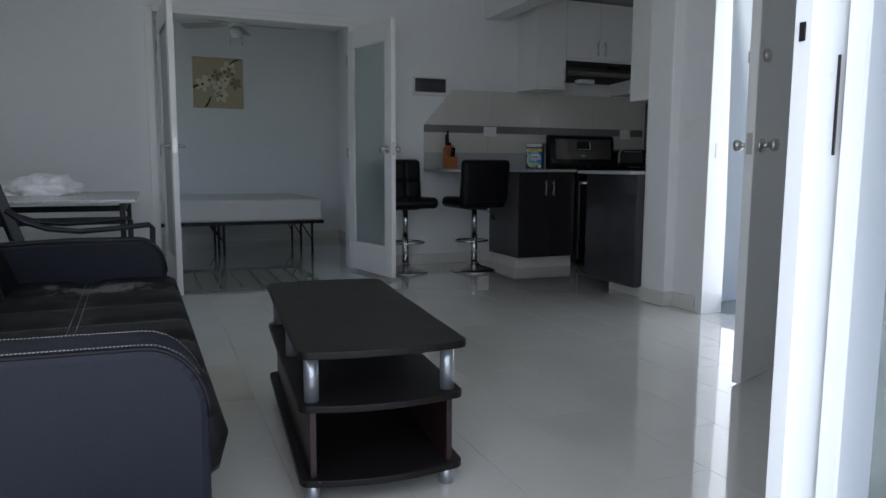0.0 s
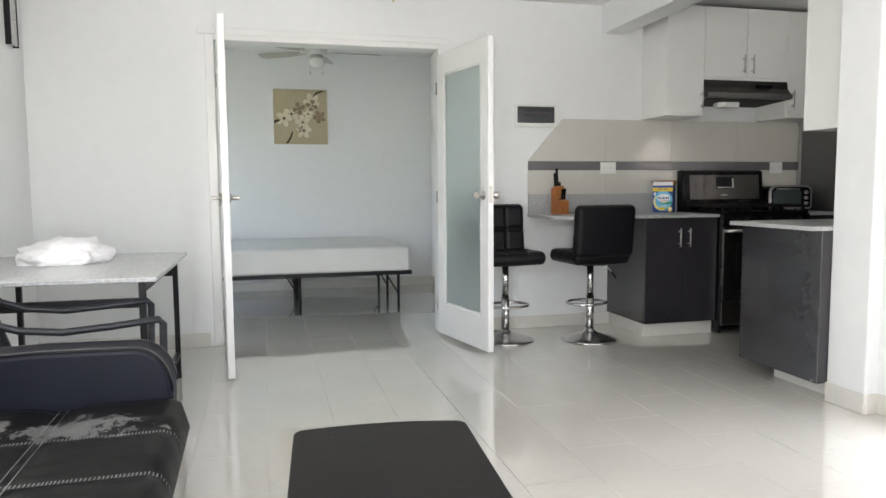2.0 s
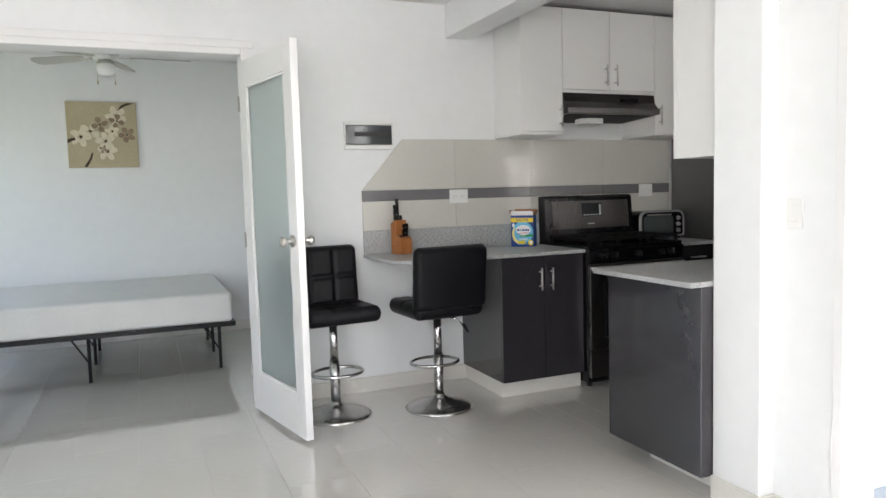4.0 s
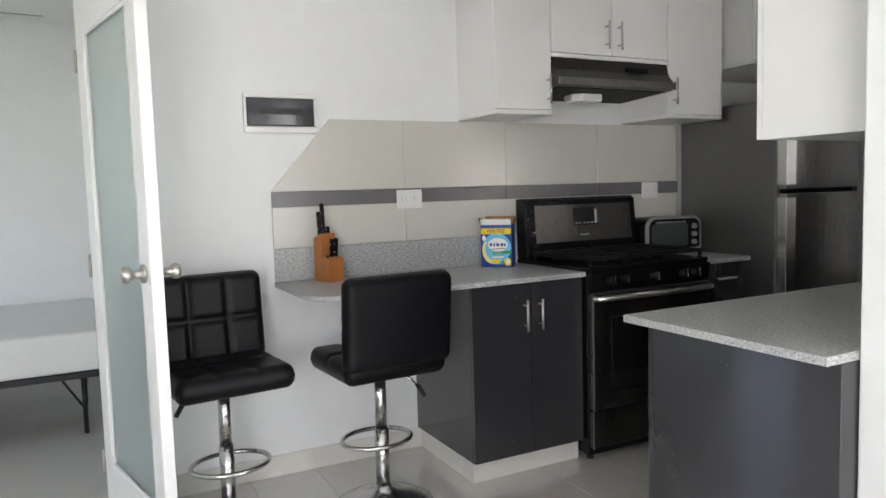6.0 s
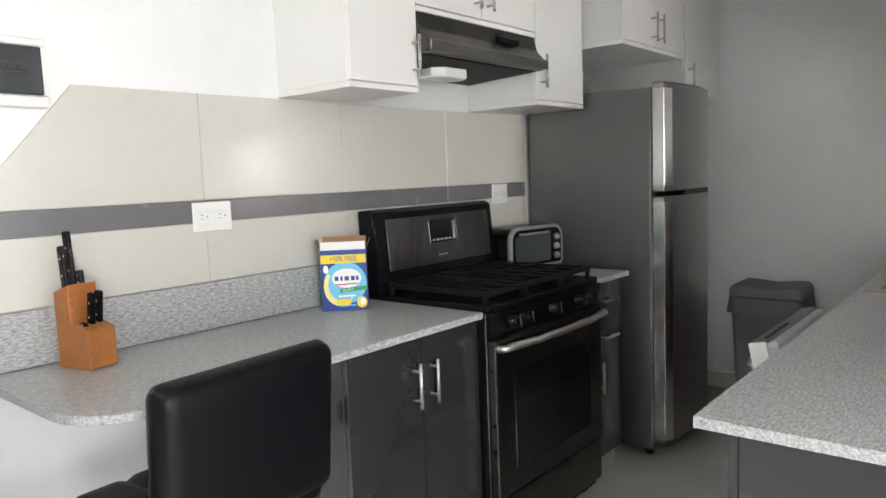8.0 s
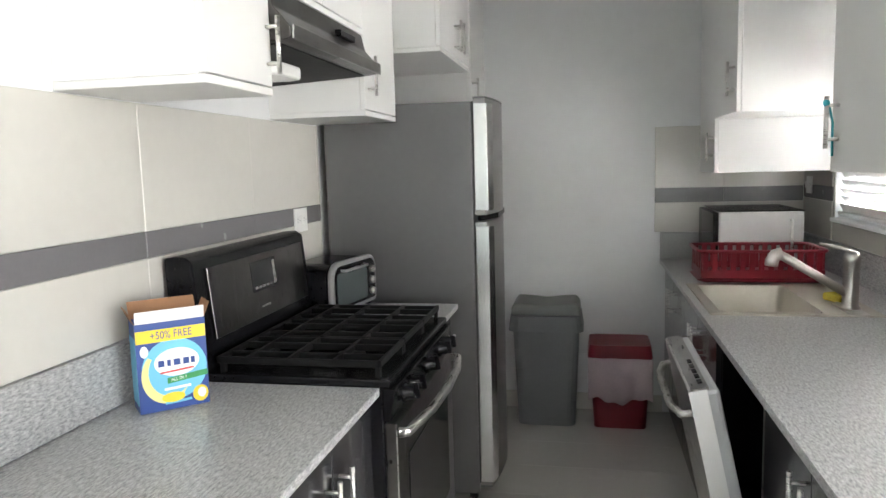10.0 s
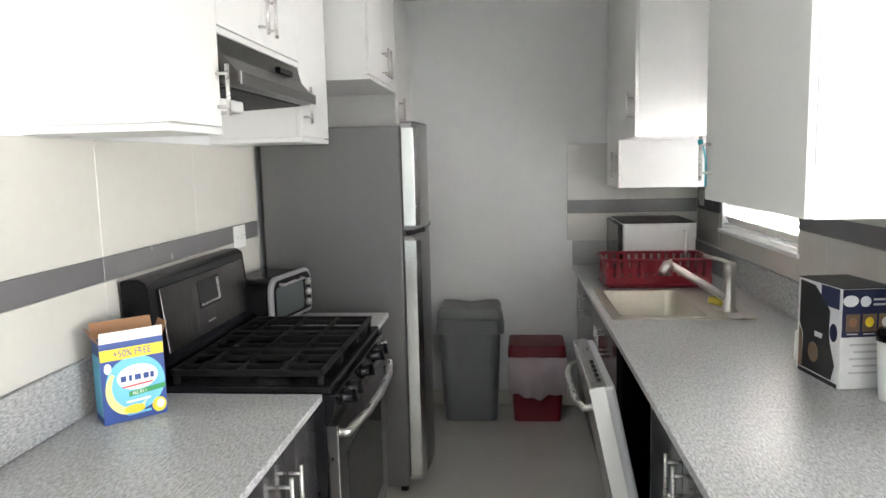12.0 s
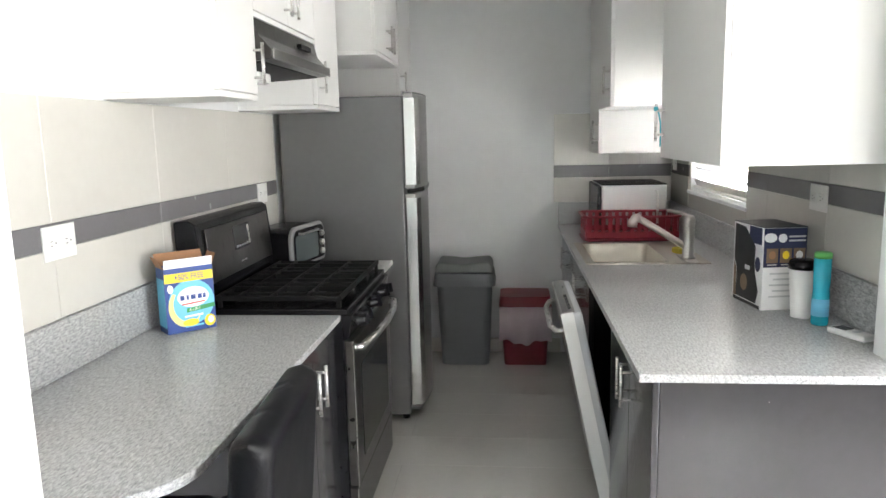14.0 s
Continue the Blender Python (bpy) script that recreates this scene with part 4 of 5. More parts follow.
part("rim", joined(box(-0.3, 0.3, -0.003, 0.004, 0.862, 0.878), box(-0.301, -0.29, -0.003, 0.004, 0.1, 0.861)), M_STEEL, t)
dd = pose(0, -0.022, 0.11, -11.8)
dr = part("door", moved(box(-0.297, 0.297, 0.028, 0.058, 0.0, 0.775, 0.005, 2), dd), M_STEEL, t, "stainless door panel")
part("inner_panel", moved(box(-0.29, 0.29, -0.022, 0.028, 0.03, 0.77, 0.012, 2), dd), M_DWPLAS, dr, "pale inner door panel")
part("side_trim", moved(box(-0.3, -0.296, 0.01, 0.058, 0.0, 0.775), dd), M_TRIM, dr, "white door edge")
part("control_strip", moved(box(-0.29, 0.29, 0.004, 0.05, 0.771, 0.778), dd), M_DSTEEL, dr)
for k in range(5):
    part("button", moved(box(-0.25 + k * 0.05, -0.22 + k * 0.05, 0.014, 0.026, 0.778, 0.781), dd), M_BLACK, dr)
part("handle", moved(rod([(-0.25, 0.056, 0.70), (-0.245, 0.085, 0.70), (-0.15, 0.105, 0.70), (0.15, 0.105, 0.70), (0.245, 0.085, 0.70), (0.25, 0.056, 0.70)], 0.011, 10), dd), M_STEEL, dr, "bowed steel towel-bar handle")

# ---- sink and tap ----
M_SINK = brushed("sink_steel", (0.50, 0.47, 0.41), 0.42, (40, 1, 1))
M_SINK.node_tree.nodes["Principled BSDF"].inputs["Metallic"].default_value = 0.85
t = thing("kitchen_sink", "single-bowl stainless sink set in the granite worktop", "sink", (5.57, 4.755, 0.91))
rim_b = bmesh.new()
for b in hole(-0.325, 0.325, -0.33, 0.245, -0.285, 0.285, -0.145, 0.205, 0.0005, 0.006):
    box(*b, bm=rim_b)
bmesh.ops.remove_doubles(rim_b, verts=rim_b.verts[:], dist=0.0004)
part("rim", rim_b, M_SINK, t)
bowl = bmesh.new()
rings = []
for z, inset in ((0.005, 0.0), (-0.01, 0.004), (-0.13, 0.012), (-0.155, 0.022), (-0.165, 0.05)):
    hw, hl, rr, ring = 0.288 - inset, 0.178 - inset, 0.055, []
    for cx, cy, a0 in ((1, 1, 0), (-1, 1, 90), (-1, -1, 180), (1, -1, 270)):
        for k in range(7):
            a = radians(a0 + 15 * k)
            ring.append(bowl.verts.new((cx * (hw - rr) + rr * math.cos(a), 0.03 + cy * (hl - rr) + rr * math.sin(a), z)))
    rings.append(ring)
for q, w in zip(rings, rings[1:]):
    for k in range(len(q)):
        bowl.faces.new((q[k], w[k], w[(k + 1) % len(q)], q[(k + 1) % len(q)])).smooth = True
bowl.faces.new(rings[-1])
part("bowl", bowl, M_SINK, t, "deep steel bowl with rounded corners")
part("drain", lathe([(0.045, -0.163), (0.04, -0.158), (0.02, -0.16)], 24, at=(0, 0.03, 0)), M_CHROME, t)
t = thing("kitchen_tap", "brushed nickel single-lever tap with a pull-out spout", "tap", (5.34, 4.51, 0.916))
part("escutcheon", prism([(-0.11 + 0.0, -0.03), (0.11, -0.03), (0.125, 0), (0.11, 0.03), (-0.11, 0.03), (-0.125, 0)], 0, 0.008, 0.003), M_NICKEL, t)
part("body", lathe([(0.036, 0.008), (0.032, 0.016), (0.027, 0.022), (0.027, 0.165), (0.029, 0.17), (0.029, 0.195), (0.022, 0.21), (0.008, 0.216)], 24), M_NICKEL, t)
sp = part("spout", rod([(0.0, 0.01, 0.06), (0.02, 0.12, 0.13), (0.035, 0.20, 0.18), (0.04, 0.235, 0.20)], 0.0165, 14), M_NICKEL, t, "slanting pull-out spout")
part("spray_head", rod([(0.039, 0.222, 0.200), (0.041, 0.245, 0.195), (0.042, 0.256, 0.175), (0.042, 0.258, 0.155)], 0.024, 14), M_NICKEL, sp)
part("lever", rod([(0.0, 0.0, 0.208), (0.02, 0.03, 0.222), (0.06, 0.09, 0.232)], 0.008, 10), M_NICKEL, t)
M_SPONGE = surface("yellow_sponge", (0.55, 0.45, 0.06), 0.95, vary=0.2, scale=30, bump=0.6, bump_scale=200)
tagged(part("sponge", moved(box(-0.05, 0.05, -0.03, 0.03, 0, 0.03, 0.008, 2), pose(5.50, 4.50, 0.917, 0, 0, 20)), M_SPONGE), "yellow and green kitchen sponge by the tap", "sponge")

# ---- dish rack ----
M_RED = surface("red_plastic", (0.17, 0.005, 0.014), 0.32, vary=0.08, scale=8, spec=0.35)
t = thing("dish_rack", "red plastic dish rack on a drip tray beside the sink", "dish rack", (6.07, 4.675, 0.912))
part("drip_tray", moved(quilt(0.30, 0.54, 0.02, 1, 1, 0.0, 16, 0.02), pose(0, 0, 0.012)), M_RED, t)
W, D, H2 = 0.145, 0.255, 0.145
rk = joined(box(-W, W, -D, D, 0.024, 0.032))
part("floor", rk, M_RED, t)
squared = lambda v: math.copysign(min(1, abs(v) * 1.35), v)
rail = [(W * 1.06 * squared(math.cos(a)), D * 1.05 * squared(math.sin(a)), H2) for a in [k * math.tau / 48 for k in range(48)]]
part("top_rail", rod(rail, 0.008, 8, closed=True), M_RED, t)
for k in range(-1, 12):
    yy = -0.235 + (k + 1) * 0.0395
    for s in (-1, 1):
        part("slat", moved(box(-0.003, 0.003, -0.012, 0.012, 0, 0.118, 0.001, 1), pose(s * W * 0.98, min(yy, 0.24), 0.028, 0, 3.5 * s)), M_RED, t)
for s in (-1, 1):
    for k in range(6):
        part("slat", box(-0.125 + k * 0.05 - 0.012, -0.125 + k * 0.05 + 0.012, s * D - 0.003, s * D + 0.003, 0.028, 0.145), M_RED, t)
    part("side_wall", box(s * W - 0.003, s * W + 0.003, -D, D, 0.024, 0.062), M_RED, t)
    part("end_wall", box(-W, W, s * D - 0.0035, s * D + 0.0035, 0.024, 0.06), M_RED, t)

# ---- microwave ----
t = thing("microwave", "silver microwave oven with a dark glass door in the corner", "microwave", (6.47, 4.62, 0.911))
part("body", box(-0.235, 0.235, -0.20, 0.185, 0.012, 0.30, 0.008, 2), M_SILVER, t)
part("top", box(-0.236, 0.236, -0.20, 0.186, 0.3005, 0.306, 0.002, 1), M_BLACK, t)
part("door", box(-0.233, 0.13, 0.186, 0.212, 0.015, 0.298, 0.005, 1), M_STONE_BLK, t, "dark glass door")
part("control_panel", box(0.133, 0.233, 0.186, 0.21, 0.015, 0.298, 0.004, 1), M_BLACK, t)
part("handle", rod([(-0.2365, -0.14, 0.06), (-0.262, -0.14, 0.075), (-0.262, -0.14, 0.245), (-0.2365, -0.14, 0.26)], 0.007, 8), M_STEEL, t)
for fx in (-0.2, 0.2):
    for fy in (-0.15, 0.15):
        part("foot", rod([(fx, fy, 0), (fx, fy, 0.014)], 0.014), M_BLACK, t)

# ---- things on the worktops ----
def flat(name, outline, y, depth, mat, parent, label=""):
    return part(name, prism(outline, y, y - depth, axis="y"), mat, parent, label)


def disc(cx, cz, rx, rz, n=28, a0=0.0, a1=math.tau):
    return [(cx + rx * math.cos(a0 + (a1 - a0) * k / n), cz + rz * math.sin(a0 + (a1 - a0) * k / n)) for k in range(n)]


def words(text, size, mat, parent, m, name="lettering", squeeze=1.0):
    cu = bpy.data.curves.new(name, "FONT")
    cu.body, cu.size, cu.align_x, cu.align_y, cu.extrude = text, size, "CENTER", "CENTER", 0.0003
    tmp = bpy.data.objects.new("tmp_text", cu)
    scene.collection.objects.link(tmp)
    me = bpy.data.meshes.new_from_object(tmp.evaluated_get(bpy.context.evaluated_depsgraph_get()))
    bpy.data.objects.remove(tmp)
    me.transform(m @ Matrix.Diagonal((squeeze, 1, 1, 1)))
    me.materials.clear()
    me.materials.append(mat)
    ob = new(name, me)
    ob.parent = parent
    return ob


FRONT = lambda x, y, z, roll=0: pose(x, y, z, 90, 0, 0) @ pose(0, 0, 0, 0, 0, roll)
C = lambda name, c, r=0.45, **k: surface(name, c, r, vary=0.05, scale=20, **k)
M_BLUE, M_LBLUE, M_YEL, M_WHITE, M_GRN, M_REDINK, M_CARD = C("print_blue", (0.01, 0.05, 0.24)), C("print_light_blue", (0.14, 0.50, 0.72)), C("print_yellow", (0.85, 0.62, 0.03)), C("print_white", (0.82, 0.82, 0.82)), C("print_green", (0.02, 0.28, 0.08)), C("print_red", (0.6, 0.02, 0.02)), C("raw_cardboard", (0.36, 0.19, 0.10), 0.85)
t = thing("detergent_box", "opened blue and yellow dishwasher tablet box on the breakfast counter", "box", (4.112, 6.433, 0.911), -46)
t.scale = (0.76, 1, 1)
part("carton", joined(box(-0.105, 0.105, -0.04, -0.038, 0, 0.215), box(-0.105, 0.105, 0.038, 0.04, 0, 0.215), box(-0.105, -0.103, -0.038, 0.038, 0, 0.215), box(0.103, 0.105, -0.038, 0.038, 0, 0.215), box(-0.103, 0.103, -0.038, 0.038, 0, 0.003)), M_BLUE, t)
part("side_print", box(-0.1065, -0.1052, -0.036, 0.036, 0.02, 0.18), M_LBLUE, t, "light blue printed side")
part("front_flap", moved(box(-0.103, 0.103, -0.001, 0.001, 0, 0.03), pose(0, -0.039, 0.215, 12)), M_WHITE, t)
part("back_flap", moved(box(-0.103, 0.103, -0.001, 0.001, 0, 0.045), pose(0, 0.039, 0.215, -28)), M_CARD, t, "raw cardboard flap")
for s in (-1, 1):
    part("side_flap", moved(box(-0.001, 0.001, -0.036, 0.036, 0, 0.04), pose(s * 0.104, 0, 0.215, 0, s * 30)), M_CARD, t)
fy = -0.0402
flat("yellow_band", [(-0.104, 0.168), (0.104, 0.168), (0.104, 0.198), (-0.104, 0.198)], fy, 0.0006, M_YEL, t)
words("+50% FREE", 0.026, M_BLUE, t, FRONT(0.0, fy - 0.0009, 0.183), squeeze=1.05)
flat("badge_ring", disc(0.005, 0.098, 0.098, 0.075), fy, 0.0005, M_LBLUE, t)
flat("crescent", disc(-0.02, 0.085, 0.075, 0.068, 20, math.pi * 0.75, math.pi * 1.75) + disc(-0.008, 0.093, 0.066, 0.059, 20, math.pi * 1.75, math.pi * 0.75), fy, 0.0009, C("print_pale_yellow", (0.8, 0.72, 0.28)), t)
flat("emblem", disc(0.012, 0.115, 0.068, 0.034), fy, 0.0012, M_WHITE, t, "white oval maker's emblem")
for k, (bx, bw) in enumerate(((-0.035, 0.018), (-0.012, 0.01), (0.012, 0.02), (0.04, 0.018), (0.06, 0.012))):
    flat("emblem_mark", [(bx - bw / 2, 0.107), (bx + bw / 2, 0.107), (bx + bw / 2, 0.122), (bx - bw / 2, 0.122)], fy - 0.0012, 0.0005, M_BLUE, t)
flat("red_rule", [(-0.04, 0.09), (0.062, 0.094), (0.062, 0.098), (-0.04, 0.094)], fy - 0.0012, 0.0005, M_REDINK, t)
flat("green_band", [(-0.02, 0.064), (0.103, 0.072), (0.103, 0.086), (-0.02, 0.078)], fy - 0.0008, 0.0005, M_GRN, t)
words("ALL IN 1", 0.013, M_WHITE, t, FRONT(0.015, fy - 0.0017, 0.0735, 3))
for k in range(2):
    flat("print_bar", [(-0.03, 0.048 - k * 0.034), (0.05, 0.05 - k * 0.034), (0.05, 0.056 - k * 0.034), (-0.03, 0.054 - k * 0.034)], fy - 0.0009, 0.0005, M_WHITE if k == 0 else M_LBLUE, t)
flat("lemon", disc(0.078, 0.028, 0.024, 0.02), fy, 0.0012, M_YEL, t)
flat("lemon_core", disc(0.082, 0.03, 0.013, 0.012), fy - 0.0012, 0.0005, M_WHITE, t)
flat("tablet", disc(-0.005, 0.03, 0.035, 0.012), fy, 0.0016, M_YEL, t)
flat("round_mark", disc(-0.082, 0.148, 0.012, 0.014), fy, 0.0008, M_WHITE, t)

M_BLOCKWOOD = surface("orange_stained_wood", (0.36, 0.13, 0.035), 0.45, vary=0.25, scale=9, bump=0.1)
t = thing("knife_block", "orange-stained wooden knife block with black-handled knives", "knife block", (3.212, 6.475, 0.911), 14)
t.scale = (0.8, 0.85, 0.92)
part("block", prism([(-0.10, 0.0), (0.04, 0.0), (0.04, 0.215), (-0.028, 0.238), (-0.03, 0.132), (-0.10, 0.112)], -0.052, 0.052, 0.004, axis="x"), M_BLOCKWOOD, t)
for kx, ky, kz, ln, lean in ((-0.03, 0.005, 0.225, 0.12, 4), (0.0, 0.01, 0.225, 0.16, 5), (0.03, -0.052, 0.115, 0.10, -8), (0.0, -0.055, 0.112, 0.10, -8), (0.028, 0.01, 0.22, 0.05, 4), (-0.03, -0.06, 0.11, 0.02, -8)):
    kn = part("knife", moved(box(-0.009, 0.009, -0.012, 0.012, 0, ln, 0.005, 2), pose(kx, ky, kz, -lean)), M_BLACK, t, "black knife handle")
    part("rivet", moved(joined(rod([(-0.0098, 0, ln * 0.3), (0.0098, 0, ln * 0.3)], 0.003, 8), rod([(-0.0098, 0, ln * 0.7), (0.0098, 0, ln * 0.7)], 0.003, 8)), pose(kx, ky, kz, -lean)), M_STEEL, kn)

M_INK, M_DINK, M_PHOTO = C("print_navy", (0.012, 0.018, 0.07)), C("print_black", (0.012, 0.012, 0.013)), C("print_brown", (0.20, 0.13, 0.08))
t = thing("coffee_maker_box", "white and navy coffee maker carton on the worktop", "box", (4.479, 4.446, 0.911), 8)
part("carton", box(-0.11, 0.11, -0.075, 0.075, 0, 0.285, 0.002, 1), M_WHITE, t)
part("top_print", box(-0.11, 0.11, -0.075, 0.075, 0.2855, 0.288), M_DINK, t, "dark printed lid")
X = lambda name, o, d, m, lab="": part(name, prism(o, -0.1103, -0.1103 - d, axis="x"), m, t, lab)
X("navy_panel", [(-0.0745, 0.15), (0.0745, 0.15), (0.0745, 0.284), (-0.0745, 0.284)], 0.0006, M_INK)
for k in range(3):
    X("photo", [(-0.07 + k * 0.047, 0.165), (-0.03 + k * 0.047, 0.165), (-0.03 + k * 0.047, 0.215), (-0.07 + k * 0.047, 0.215)], 0.0012, M_PHOTO)
    X("photo_subject", disc(-0.05 + k * 0.047, 0.192, 0.012, 0.014), 0.0016, (M_PLASTIC, M_YEL, M_CARD)[k])
    X("caption_bar", [(-0.066 + k * 0.047, 0.157), (-0.034 + k * 0.047, 0.157), (-0.034 + k * 0.047, 0.1605), (-0.066 + k * 0.047, 0.1605)], 0.0012, M_DWPLAS)
X("emblem", disc(0.052, 0.252, 0.022, 0.016), 0.0012, M_WHITE, "white maker's emblem")
X("round_mark", disc(0.01, 0.25, 0.015, 0.015), 0.0012, M_WHITE)
for k in range(5):
    X("print_bar", [(-0.06, 0.125 - k * 0.02), (0.05 - 0.012 * (k % 2), 0.125 - k * 0.02), (0.05 - 0.012 * (k % 2), 0.131 - k * 0.02), (-0.06, 0.131 - k * 0.02)], 0.0006, M_DWPLAS)
    if k < 2:
        X("print_bar", [(-0.07, 0.238 + k * 0.014), (-0.012, 0.238 + k * 0.014), (-0.012, 0.244 + k * 0.014), (-0.07, 0.244 + k * 0.014)], 0.0012, M_DWPLAS)
Fm = lambda name, o, d, m, lab="": part(name, prism([(-u, v) for u, v in o][::-1], 0.0753, 0.0753 + d, axis="y"), m, t, lab)
Fm("machine_print", [(-0.077, 0.016), (0.07, 0.016), (0.085, 0.06), (0.06, 0.12), (0.054, 0.15), (0.056, 0.215), (-0.02, 0.275), (-0.097, 0.28), (-0.097, 0.15), (-0.077, 0.12)], 0.0008, M_DINK, "printed dark coffee machine")
Fm("carafe_print", disc(-0.02, 0.075, 0.026, 0.03), 0.0013, M_PHOTO)
Fm("highlight_print", [(-0.015, 0.125), (0.02, 0.125), (0.025, 0.14), (-0.015, 0.14)], 0.0013, M_DWPLAS)
Fm("side_print", [(-0.098, 0.014), (-0.078, 0.014), (-0.082, 0.12), (-0.098, 0.14)], 0.0008, M_PHOTO)
Fm("navy_corner", [(0.01, 0.225), (0.098, 0.225), (0.098, 0.283), (0.01, 0.283)], 0.0006, M_INK)
Fm("navy_disc", disc(0.075, 0.155, 0.018, 0.026), 0.0006, M_INK)
Fm("base_band", [(-0.099, 0.0), (0.099, 0.0), (0.099, 0.012), (-0.099, 0.012)], 0.0006, M_DINK)
tagged(part("paper_roll", lathe([(0.045, 0), (0.047, 0.004), (0.047, 0.09), (0.02, 0.093)], 24, at=(4.66, 4.46, 0.911)), M_PLASTIC), "small white tub behind the coffee maker carton", "tub")
t = thing("travel_cup", "white travel cup with a black lid on the worktop", "cup", (4.28, 4.405, 0.911))
part("cup", lathe([(0.030, 0), (0.031, 0.003), (0.042, 0.165)], 28), M_PLASTIC, t)
part("lid", lathe([(0.044, 0.162), (0.045, 0.178), (0.040, 0.192), (0.02, 0.194)], 28), M_BLACK, t, "black lid")
M_TEAL = surface("teal_plastic", (0.015, 0.36, 0.47), 0.15, vary=0.06)
t = thing("water_bottle", "teal plastic water bottle with a green cap on the worktop", "bottle", (4.185, 4.385, 0.911))
part("bottle", lathe([(0.023, 0), (0.0255, 0.006), (0.0255, 0.10), (0.024, 0.115), (0.0255, 0.13), (0.0255, 0.214)], 24), M_TEAL, t)
part("cap", lathe([(0.026, 0.214), (0.0265, 0.228), (0.022, 0.233), (0.01, 0.234)], 24), C("green_cap", (0.10, 0.42, 0.10)), t, "green cap")
part("label_band", lathe([(0.0261, 0.03), (0.0261, 0.085)], 24), M_LBLUE, t)
t = thing("remote_control", "small white air conditioner remote lying on the worktop", "remote", (4.045, 4.352, 0.911), -66)
part("case", box(-0.026, 0.026, -0.065, 0.065, 0, 0.02, 0.006, 2), M_PLASTIC, t)
part("screen", box(-0.019, 0.019, 0.005, 0.05, 0.02, 0.0212), M_SMOKE, t)
for k in range(3):
    part("button", box(-0.016 + k * 0.012, -0.008 + k * 0.012, -0.03, -0.015, 0.02, 0.0225, 0.001, 1), M_DWPLAS, t)

# ---- bins ----
M_GREYPL = surface("grey_plastic", (0.165, 0.172, 0.178), 0.45, vary=0.06, scale=6, bump=0.1, bump_scale=200)


def tapered(w0, d0, w1, d1, z0, z1, bev=0.03):
    b = box(-0.5, 0.5, -0.5, 0.5, 0, 1)
    for v in b.verts:
        up = v.co.z > 0.5
        v.co = Vector((v.co.x * (w1 if up else w0), v.co.y * (d1 if up else d0), z1 if up else z0))
    bmesh.ops.bevel(b, geom=[e for e in b.edges if abs(e.verts[0].co.z - e.verts[1].co.z) > 0.01], offset=bev, segments=4, profile=0.5, affect="EDGES")
    return b


t = thing("waste_bin", "tall grey plastic swing-lid bin against the kitchen end wall", "bin", (6.60, 5.665, 0))
part("bucket", tapered(0.25, 0.32, 0.29, 0.37, 0, 0.56, 0.05), M_GREYPL, t)
part("collar", tapered(0.32, 0.415, 0.31, 0.39, 0.545, 0.63, 0.05), M_GREYPL, t)
ld = part("swing_lid", joined(prism([(-0.19, 0.631), (0.19, 0.631), (0.188, 0.68), (0.165, 0.705), (0.08, 0.70), (0.0, 0.69), (-0.08, 0.70), (-0.165, 0.705), (-0.188, 0.68)], -0.14, 0.14, 0.012, axis="x")), surface("grey_green_plastic", (0.19, 0.20, 0.19), 0.5, vary=0.06), t, "grey-green swing lid")
t = thing("waste_bin", "low red lidded bin with a white liner hanging out", "bin", (6.60, 5.262, 0))
part("bucket", tapered(0.24, 0.28, 0.27, 0.33, 0, 0.40), M_RED, t)
part("lid", tapered(0.285, 0.35, 0.27, 0.33, 0.40, 0.472, 0.035), M_RED, t, "red plastic lid")
ln = bmesh.new()
prev = None
for k in range(41):
    yy = -0.172 + 0.344 * k / 40
    ring = [ln.verts.new((-0.156 - 0.004 * math.sin(k * 0.45), yy, z + dz)) for z, dz in ((0.405, 0.0), (0.30, 0.0), (0.165 + 0.016 * math.sin(k * 0.22) + 0.007 * math.sin(k * 0.6), 0))]
    if prev:
        for j in range(2):
            ln.faces.new((prev[j], ring[j], ring[j + 1], prev[j + 1])).smooth = True
    prev = ring
part("liner", ln, surface("pinkish_liner", (0.50, 0.40, 0.43), 0.5, vary=0.1, scale=14, bump=0.4, bump_scale=40), t, "thin white plastic liner").modifiers.new("thickness", "SOLIDIFY").thickness = 0.002

# ---- living room ----
M_STITCH = surface("grey_stitching", (0.24, 0.24, 0.24), 0.8, vary=0.2, scale=60)


